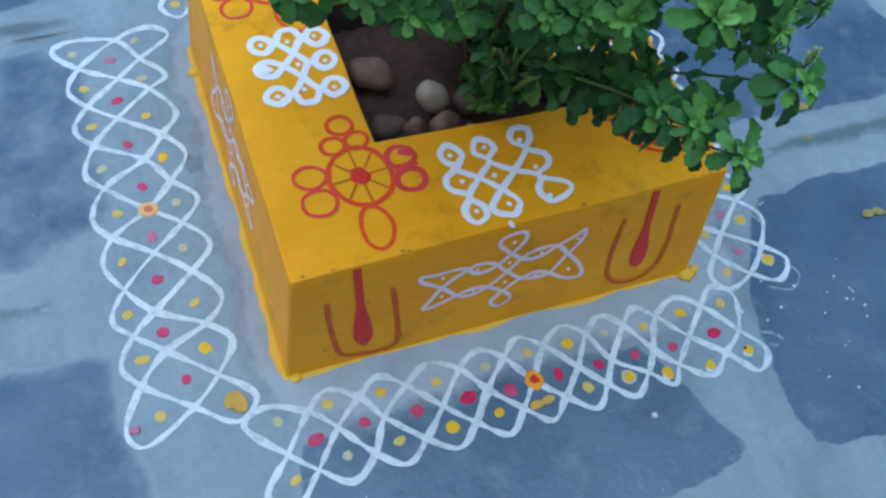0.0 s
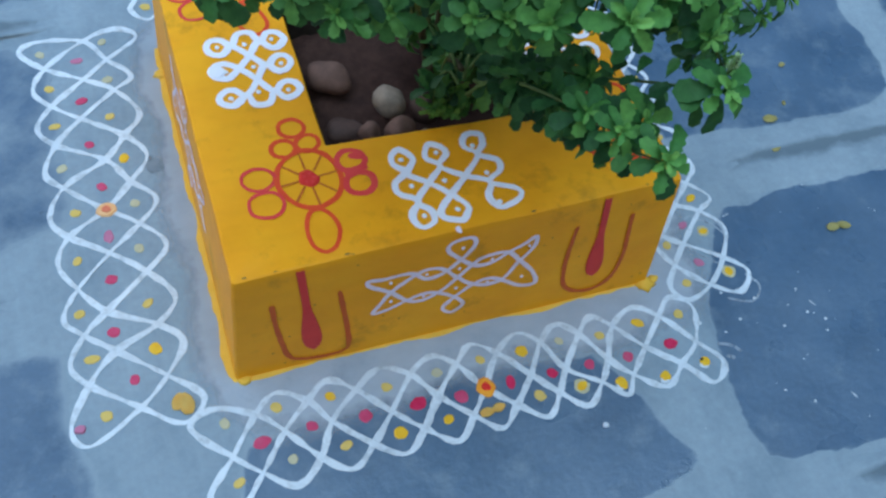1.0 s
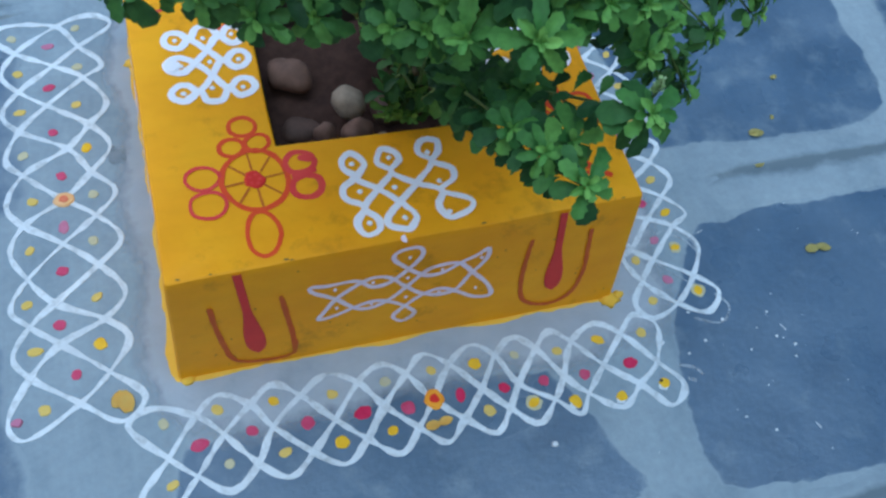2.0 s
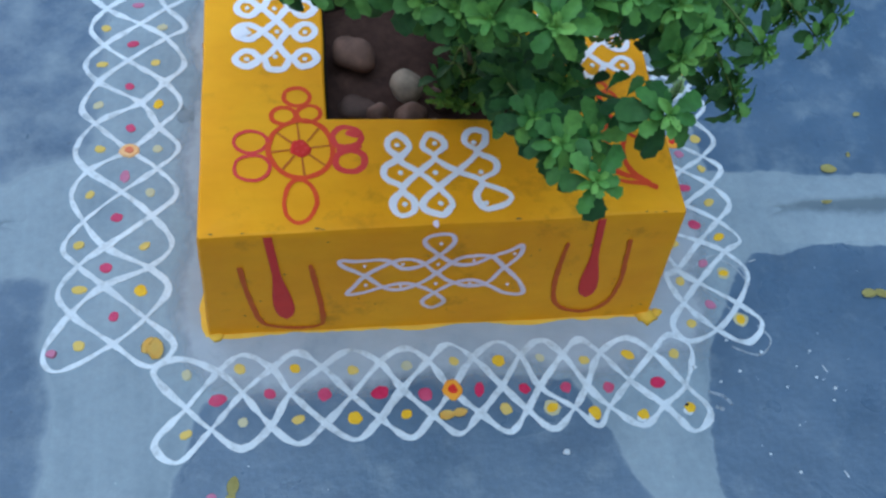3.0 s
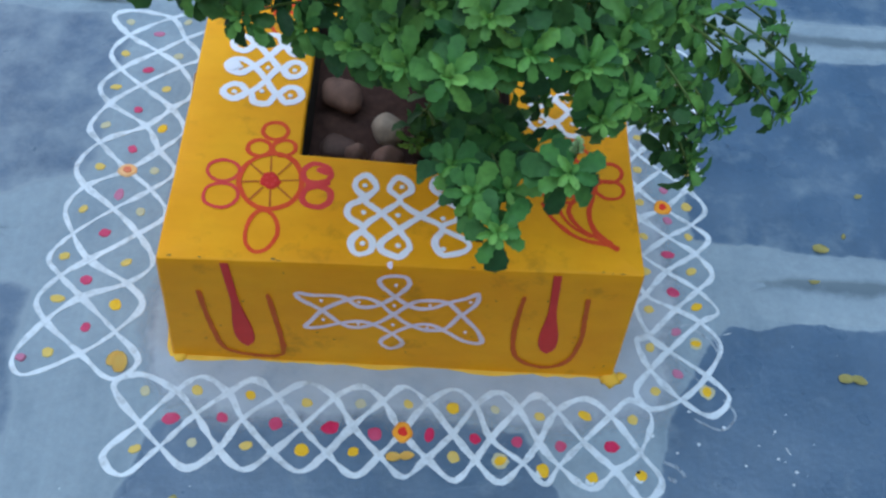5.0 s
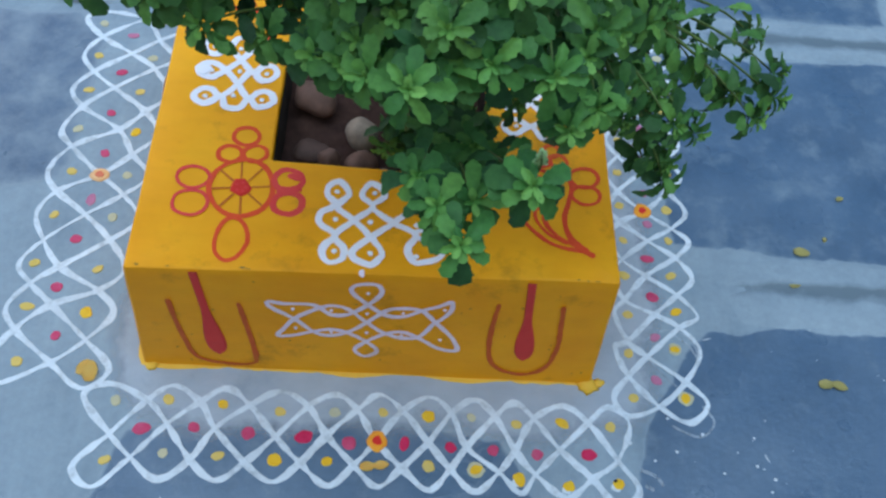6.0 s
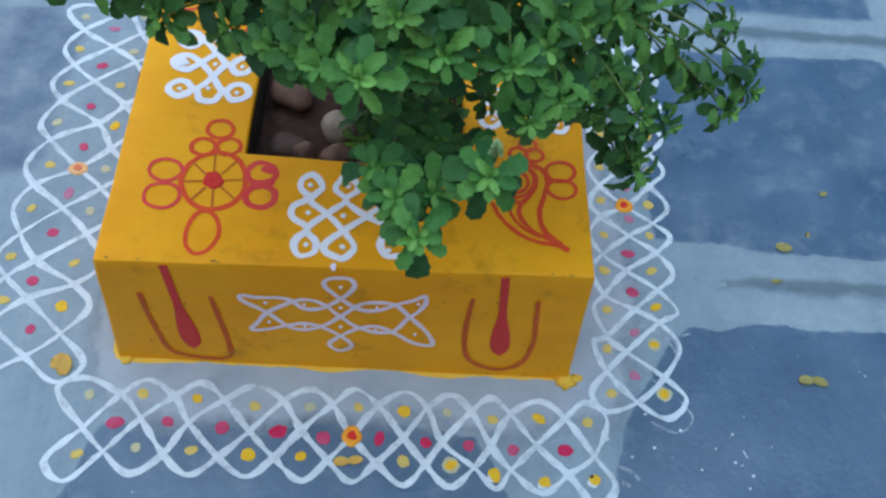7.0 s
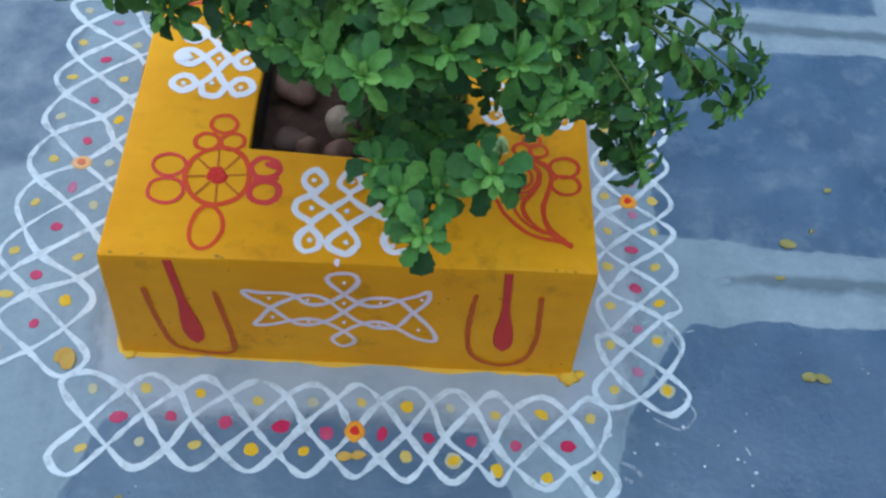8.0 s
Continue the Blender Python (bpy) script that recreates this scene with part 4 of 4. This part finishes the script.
# ---- fallen petals and specks ----
def petal(x, y, turn, size, material, label, seed):
    bm = bmesh.new()
    r = random.Random(seed)
    n, rows = 6, []
    for i in range(n + 1):
        t = i / n
        w = 0.45 * math.sin(math.pi * min(1, 0.12 + t * 0.86)) ** 0.7
        z = 0.12 * math.sin(math.pi * t) + 0.04
        rows.append([bm.verts.new((size * (t - 0.5), size * 0.72 * w * k, size * (0.25 * z + 0.05 * abs(k)) + 0.0006)) for k in (-1, -0.4, 0.4, 1)])
    for a, b in zip(rows, rows[1:]):
        for k in range(3):
            bm.faces.new((a[k], b[k], b[k + 1], a[k + 1]))
    bmesh.ops.solidify(bm, geom=bm.faces[:], thickness=0.0006)
    ob = part("petal", bm, material, smooth=True)
    ob.matrix_basis = pose(x, y, 0.0012, 0, 0, turn)
    return tagged(ob, label, "petal", "fallen petals")


for i, (x, y, a, s, m) in enumerate(((1.106, 0.278, -5, 0.030, DRY_PETAL), (1.094, 0.018, 5, 0.027, DRY_PETAL), (1.116, 0.016, -20, 0.026, DRY_PETAL), (1.205, 0.405, 20, 0.016, DRY_PETAL),
                                     (1.155, 0.310, 70, 0.012, DRY_PETAL), (1.080, 0.209, 15, 0.022, DRY_PETAL), (0.040, -0.238, 80, 0.026, DRY_PETAL), (0.036, -0.258, 60, 0.022, DRY_PETAL),
                                     (0.354, -0.153, 5, 0.024, ORANGE_DOT), (0.374, -0.150, 10, 0.022, ORANGE_DOT),
                                     (-0.088, -0.012, 68, 0.028, ORANGE_DOT), (-0.077, -0.018, 95, 0.036, ORANGE_DOT))):
    petal(x, y, a, s, m, "pale yellow dried flower petal fallen on slab" if m is DRY_PETAL else "single orange flower petal lying on painted border", i)
paint("red_powder_spill", lambda bm: blot(bm, 0.010, -0.252, 0.007, 0.005, on_ground, 0.001), RED_DOT[2], ground)
paint("red_powder_spill", lambda bm: blot(bm, -0.228, -0.018, 0.008, 0.007, on_ground, 0.0035), RED_DOT[2], ground)


paint("grey_stain", lambda bm: blot(bm, -0.050, 0.435, 0.016, 0.022, on_ground, 0.0002, random.Random(5), 16, 0.3), GROOVE, ground)
SCUFF = paint_mat("chalk_scuff", (0.40, 0.46, 0.53), (0.52, 0.57, 0.63), 0.9, 60.0)
thin_coat(SCUFF, 0.9, 60.0)
for pts, w in ((((0.845, 0.100), (0.872, 0.078), (0.888, 0.045)), 0.0035), (((0.800, 0.085), (0.835, 0.105), (0.868, 0.098), (0.885, 0.068), (0.876, 0.035)), 0.0030),
               (((0.880, -0.030), (0.895, -0.058), (0.868, -0.083), (0.826, -0.066)), 0.004), (((0.790, 0.075), (0.815, 0.030), (0.850, -0.005)), 0.0028),
               (((0.765, -0.140), (0.790, -0.150), (0.800, -0.165)), 0.005), (((0.772, -0.165), (0.785, -0.172)), 0.008)):
    paint("chalk_scuff", lambda bm: stroke(bm, list(pts), w, on_ground, False, 0.0006, random.Random(8)), SCUFF, ground)
paint("dark_fleck", lambda bm: blot(bm, 0.727, -0.160, 0.0035, 0.0025, lambda u, v, h: (u, v, 0.0022 + h), 0.001, random.Random(3), 7), LINING, ground)
CHIP = paint_mat("bare_chip", (0.16, 0.09, 0.03), (0.24, 0.15, 0.06), 0.8, 60.0)
chips = random.Random(15)
for _ in range(8):
    t = chips.random()
    paint("chip", lambda bm: blot(bm, 0.02 + 0.66 * t, 0.0125 + 0.016 * t + chips.uniform(0.0, 0.004), chips.uniform(0.001, 0.004), chips.uniform(0.0006, 0.0014), on_top, 0.0003, chips, 9, 0.35), CHIP, planter)
for _ in range(26):
    paint("chip", lambda bm: blot(bm, chips.uniform(0.02, 0.68), chips.uniform(0.02, 0.24), chips.uniform(0.0006, 0.002), chips.uniform(0.0006, 0.0018), on_front, 0.0003, chips, 9, 0.35), CHIP, planter)
paint("white_drip", lambda bm: blot(bm, 0.331, 0.021, 0.004, 0.007, on_top, 0.0005, random.Random(9)), LILAC, planter)


def specks():
    bm = bmesh.new()
    r = random.Random(77)
    for _ in range(26):
        x, y = r.gauss(0.95, 0.16), r.gauss(-0.06, 0.11)
        if x < 0.77 or (0.74 < x < 0.91 and y > -0.06):
            continue
        s = r.uniform(0.0006, 0.0021) * (1.4 if r.random() < 0.12 else 1.0)
        blot(bm, x, y, s, s * r.uniform(0.4, 1.3), on_ground, 0.0008, r, 6)
    for _ in range(35):
        x, y = r.uniform(-0.6, 1.4), r.uniform(-0.6, -0.2)
        s = r.uniform(0.0007, 0.0016)
        blot(bm, x, y, s, s, on_ground, 0.0008, r, 5)
    for x, y in ((0.820, -0.054), (0.792, -0.125), (0.828, -0.109), (0.898, -0.141), (0.952, -0.127), (0.955, -0.081), (0.977, -0.147), (0.839, -0.247), (0.878, -0.278)):
        s = r.uniform(0.0020, 0.0034)
        blot(bm, x, y, s, s * r.uniform(0.7, 1.1), on_ground, 0.0010, r, 7)
    for x, y, a in ((0.970, -0.113, 2.0), (0.949, -0.286, 1.9), (0.905, 0.092, 0.3)):
        blot(bm, x, y, 0.008, 0.0013, on_ground, 0.0008, r, 10, 0.2, a)
    blot(bm, 0.525, -0.222, 0.006, 0.005, on_ground, 0.003, r, 7)
    blot(bm, 0.755, -0.098, 0.004, 0.004, on_ground, 0.002, r, 7)
    return tagged(part("paint_specks", bm, WHITE), "tiny white paint specks scattered over the slabs", "specks", kind="stuff")


specks()


# ---- the basil plant ----
def leaf_mesh(name, length, width, droop, fold, material, seed, tooth=0.07):
    """An obovate leaf on a short stalk, widest past its middle, with a few blunt teeth and a notched tip."""
    r = random.Random(seed)
    verts, faces = [], []
    n = 10
    for i in range(n + 1):
        t = i / n
        w = width * 0.56 * max(0.05, (max(0.0, t - 0.10) / 0.9) ** 0.75) * math.sqrt(max(0.0, 1 - t ** 5)) * 1.12
        if t > 0.35:
            w *= 1 + (tooth if i % 2 else -tooth) * r.uniform(0.6, 1.3)
        if i == n:
            w = width * 0.10
        y = length * t
        z = -droop * length * t * t + 0.10 * length * math.sin(math.pi * t)
        tw, lobe = r.uniform(-0.0015, 0.0015), r.uniform(-0.0012, 0.0012)
        back = 0.10 * w if i % 2 else -0.08 * w
        verts += [(-w, y + back, z + fold * w + tw), (-w * 0.5, y + 0.3 * back, z + fold * w * 0.15 + lobe), (0, y + (0.03 * length if i == n else 0), z - 0.0012 * math.sin(math.pi * t)),
                  (w * 0.5, y + 0.3 * back, z + fold * w * 0.15 - lobe), (w, y + back, z + fold * w - tw)]
    for i in range(n):
        for k in range(4):
            a = 5 * i + k
            faces.append((a, a + 1, a + 6, a + 5))
    me = bpy.data.meshes.new(name)
    me.from_pydata(verts, [], faces)
    me.polygons.foreach_set("use_smooth", [True] * len(faces))
    me.materials.append(material)
    return me


LEAVES = [leaf_mesh("leaf", l, w, d, f, LEAF, i) for i, (l, w, d, f) in enumerate(((0.035, 0.023, 0.25, 0.15), (0.031, 0.021, 0.15, 0.3), (0.036, 0.022, 0.45, 0.12), (0.027, 0.019, 0.3, 0.1), (0.033, 0.023, 0.1, 0.12)))]
YOUNG = [leaf_mesh("young_leaf", l, w, d, f, LEAF_YOUNG, i + 9) for i, (l, w, d, f) in enumerate(((0.019, 0.011, 0.2, 0.4), (0.015, 0.008, 0.05, 0.5), (0.022, 0.012, 0.3, 0.25)))]
CROWN = [leaf_mesh("crown_leaf", l, w, d, f, LEAF_BRIGHT, i + 20, 0.13) for i, (l, w, d, f) in enumerate(((0.040, 0.023, 0.35, 0.25), (0.035, 0.019, 0.2, 0.4), (0.038, 0.022, 0.5, 0.2), (0.033, 0.021, 0.3, 0.1)))]

basil = tagged(new("basil_plant"), "bushy green holy basil growing in the planter", "plant")
basil.location = (0.40, 0.35, 0.19)
BASE = Vector((0.40, 0.35, 0.19))


def tube(bm, pts, r0, r1, sides=6):
    rings = []
    n = len(pts)
    for i, p in enumerate(pts):
        d = (pts[min(n - 1, i + 1)] - pts[max(0, i - 1)]).normalized()
        a = d.orthogonal().normalized()
        b = d.cross(a)
        r = r0 + (r1 - r0) * i / (n - 1)
        rings.append([bm.verts.new(p + (a * math.cos(2 * math.pi * k / sides) + b * math.sin(2 * math.pi * k / sides)) * r) for k in range(sides)])
    for p, q in zip(rings, rings[1:]):
        for k in range(sides):
            bm.faces.new((p[k], p[(k + 1) % sides], q[(k + 1) % sides], q[k]))
    bm.faces.new(rings[-1])


def bend(a, b, c, n):
    return [a * (1 - t) ** 2 + b * 2 * t * (1 - t) + c * t * t for t in (i / n for i in range(n + 1))]


rng = random.Random(8)
FORKS = [Vector(p) for p in ((0.42, 0.32, 0.27), (0.39, 0.22, 0.36), (0.47, 0.24, 0.58), (0.33, 0.25, 0.46), (0.40, 0.31, 0.52), (0.53, 0.20, 0.62))]
for i, p in enumerate(FORKS):
    bm = bmesh.new()
    tube(bm, [q - BASE for q in bend(BASE + Vector((0.006 * (i - 2), 0.005 * (i % 2), -0.01)), BASE * 0.4 + p * 0.6 + Vector((0, 0.05, 0.03)), p, 7)], 0.007, 0.0045)
    part("main_stem", bm, BARK, basil, "brown woody stem", smooth=True)

leaf_store = []


def add_leaf(pos, out, up, scale, young, near):
    y = out.normalized()
    x = y.cross(up)
    if x.length < 1e-3:
        x = y.orthogonal()
    x.normalize()
    z = x.cross(y)
    m = Matrix((x, y, z)).transposed().to_4x4()
    m.translation = pos - BASE
    leaf_store.append((m @ Matrix.Diagonal((scale * rng.uniform(0.82, 1.12), scale, scale * rng.uniform(0.5, 1.7), 1.0)), young, near))


def sprig(tip, near, leaves_from=0.35, size=1.0, droopy=0.0, spacing=0.019, lift=0.05, root=None, fresh=0.15):
    """A branch from the nearest fork to the tip, with opposite pairs of leaves and a rosette at its end."""
    tip = Vector(tip)
    fork = Vector(root) if root else min(FORKS, key=lambda q: (q - tip).length + 0.25 * abs(q.x - tip.x))
    knee = fork * 0.45 + tip * 0.55 + Vector((rng.uniform(-0.02, 0.02), rng.uniform(0.0, 0.04), lift + 0.05 * rng.random()))
    fork = fork + Vector((rng.uniform(-0.015, 0.015), rng.uniform(-0.015, 0.015), rng.uniform(-0.03, 0.01)))
    pts = bend(fork, knee, tip, 10)
    bm = bmesh.new()
    tube(bm, [q - BASE for q in pts], 0.0032, 0.0013, 5)
    part("branch", bm, GREEN_STEM, basil, smooth=True)
    length = (tip - fork).length
    n = max(3, int(length * (1 - leaves_from) / spacing))
    turn = rng.uniform(0, 3)
    for i in range(n):
        t = leaves_from + (1 - leaves_from) * (i + 0.5) / n
        k = t * 10
        j = min(9, int(k))
        p = pts[j].lerp(pts[j + 1], k - j)
        d = (pts[j + 1] - pts[j]).normalized()
        a = d.orthogonal().normalized()
        b = d.cross(a)
        turn += math.pi / 2 + rng.uniform(-0.3, 0.3)
        for s in (0, math.pi):
            out = a * math.cos(turn + s) + b * math.sin(turn + s)
            out = out + d * rng.uniform(0.1, 0.5) + Vector((0, 0, -0.05 - droopy + rng.uniform(-0.25, 0.2)))
            add_leaf(p + out.normalized() * 0.006, out, Vector((0, 0, 1)), size * rng.uniform(0.75, 1.12) * (1.0 - 0.1 * t), 2 if rng.random() < fresh else 0, near)
    d = (pts[10] - pts[9]).normalized()
    axis = (d + Vector((0, -0.35, 0.9))).normalized()
    a = axis.orthogonal().normalized()
    b = axis.cross(a)
    # a star of leaves in opposite pairs: a wide lower tier, a raised middle tier, small bright ones at the heart
    for tier, (count, rise, scale, kind) in enumerate(((4, -0.14, 1.12, 0), (4, 0.28, 0.92, 2), (4, 0.75, 0.62, 2), (4, 1.3, 0.85, 1))):
        for i in range(count):
            an = turn + tier * 0.79 + i * 2 * math.pi / count + rng.uniform(-0.22, 0.22)
            out = a * math.cos(an) + b * math.sin(an) + axis * (rise + rng.uniform(-0.12, 0.12))
            add_leaf(tip + axis * 0.004 * (tier - 1), out, axis, size * scale * rng.uniform(0.85, 1.1), kind, near)


HIGH = ((0.370, -0.120, 0.775), (0.438, -0.095, 0.785), (0.312, -0.015, 0.690), (0.222, 0.080, 0.630), (0.160, 0.062, 0.655), (0.110, 0.062, 0.690), (0.040, 0.075, 0.700), (0.300, 0.040, 0.640),
        (0.500, -0.060, 0.740), (0.540, 0.000, 0.710), (0.580, 0.060, 0.690), (0.620, 0.100, 0.670), (0.335, -0.055, 0.720), (0.350, -0.030, 0.700), (0.395, -0.100, 0.765), (0.280, 0.000, 0.685), (0.345, 0.000, 0.670))
LOW = ((0.426, -0.178, 0.632), (0.405, -0.125, 0.620), (0.385, -0.085, 0.612), (0.484, -0.150, 0.690), (0.440, -0.110, 0.610))
for p in HIGH:
    sprig(p, True, 0.5, 1.02, 0.0, 0.024)
for p in LOW:
    sprig(p, True, 0.16, 0.98, 0.15, 0.027, -0.02, (0.425, 0.20, 0.36))
# inner shoots along the drooping branch
for p in ((0.440, 0.13, 0.43), (0.445, 0.06, 0.50), (0.425, 0.10, 0.45), (0.450, 0.02, 0.54)):
    sprig(p, False, 0.3, 1.05, 0.1, 0.024, 0.0, (0.415, 0.22, 0.33))
RIGHT = ((0.694, 0.080, 0.465), (0.744, 0.195, 0.510), (0.826, 0.142, 0.525), (0.818, 0.250, 0.525), (0.620, 0.060, 0.560), (0.770, 0.150, 0.520), (0.700, 0.150, 0.500),
         (0.580, 0.020, 0.620), (0.625, 0.090, 0.585), (0.680, 0.200, 0.590), (0.730, 0.110, 0.490),
         (0.700, 0.060, 0.450), (0.680, 0.100, 0.440), (0.560, -0.020, 0.660), (0.600, 0.040, 0.620), (0.550, 0.100, 0.600), (0.580, 0.120, 0.560), (0.660, 0.100, 0.560), (0.660, 0.020, 0.600), (0.540, 0.050, 0.620), (0.700, 0.240, 0.560), (0.800, 0.120, 0.510), (0.785, 0.175, 0.500), (0.835, 0.185, 0.525), (0.530, -0.050, 0.660), (0.555, 0.030, 0.600), (0.585, 0.050, 0.580), (0.520, 0.200, 0.420), (0.585, 0.226, 0.410), (0.556, 0.276, 0.420), (0.487, 0.176, 0.500))
for p in RIGHT:
    sprig(p, True, 0.35, 0.90, 0.15, 0.026, 0.03, fresh=0.5)
# low growth over the soil
for i in range(26):
    sprig((rng.uniform(0.345, 0.48), rng.uniform(0.215, 0.43), rng.uniform(0.24, 0.34)), False, 0.1, 0.9)
# shoots beside the leading ones
for x, y, z in HIGH:
    for _ in range(2):
        p = (x + rng.uniform(-0.05, 0.04), y + rng.uniform(0.01, 0.08), z + rng.uniform(-0.01, 0.05))
        if p[2] > 0.665 - 1.0 * p[1]:
            sprig(p, False, 0.4, 0.9)
for i in range(26):
    x = rng.uniform(0.10, 0.50)
    y = rng.uniform(-0.06, 0.36)
    z = 0.735 - 0.75 * y + rng.uniform(0.04, 0.20)
    sprig((x, y, max(0.60, z)), False, 0.4)


BUD = leaf_mat("pale_bud", (0.42, 0.60, 0.26), (0.50, 0.66, 0.32), (0.58, 0.72, 0.40), False)
BUDS = [leaf_mesh("bud", l, w, 0.1, 0.4, BUD, i + 40) for i, (l, w) in enumerate(((0.013, 0.008), (0.011, 0.006), (0.014, 0.007)))]


def flower_spike(tip, seed):
    tip = Vector(tip)
    r = random.Random(seed)
    bm = bmesh.new()
    foot = tip + Vector((0.003, 0.008, -0.036))
    tube(bm, [q - BASE for q in bend(foot, tip + Vector((0.004, 0, -0.02)), tip, 5)], 0.0014, 0.0006, 5)
    spike = part("flower_spike", bm, GREEN_STEM, basil, "pale green budding flower spike", smooth=True)
    for i in range(9):
        p = foot.lerp(tip, 0.2 + 0.09 * i) - BASE
        for s in (0, 2.1, 4.2):
            an = s + i * 1.05
            m = Matrix.Translation(p) @ Matrix.Rotation(an, 4, "Z") @ Matrix.Rotation(1.05, 4, "X") @ Matrix.Scale(r.uniform(0.55, 0.9) * (1.15 - 0.07 * i), 4)
            shared("bud", BUDS[i % 3], spike, m)


flower_spike((0.486, -0.148, 0.737), 1)

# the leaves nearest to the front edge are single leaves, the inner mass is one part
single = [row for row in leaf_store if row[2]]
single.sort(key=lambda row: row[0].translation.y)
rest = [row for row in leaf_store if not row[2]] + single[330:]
KINDS = (LEAVES, YOUNG, CROWN)
for m, young, near in single[:330]:
    shared(("leaf", "young_leaf", "leaf")[int(young)], rng.choice(KINDS[int(young)]), basil, m)


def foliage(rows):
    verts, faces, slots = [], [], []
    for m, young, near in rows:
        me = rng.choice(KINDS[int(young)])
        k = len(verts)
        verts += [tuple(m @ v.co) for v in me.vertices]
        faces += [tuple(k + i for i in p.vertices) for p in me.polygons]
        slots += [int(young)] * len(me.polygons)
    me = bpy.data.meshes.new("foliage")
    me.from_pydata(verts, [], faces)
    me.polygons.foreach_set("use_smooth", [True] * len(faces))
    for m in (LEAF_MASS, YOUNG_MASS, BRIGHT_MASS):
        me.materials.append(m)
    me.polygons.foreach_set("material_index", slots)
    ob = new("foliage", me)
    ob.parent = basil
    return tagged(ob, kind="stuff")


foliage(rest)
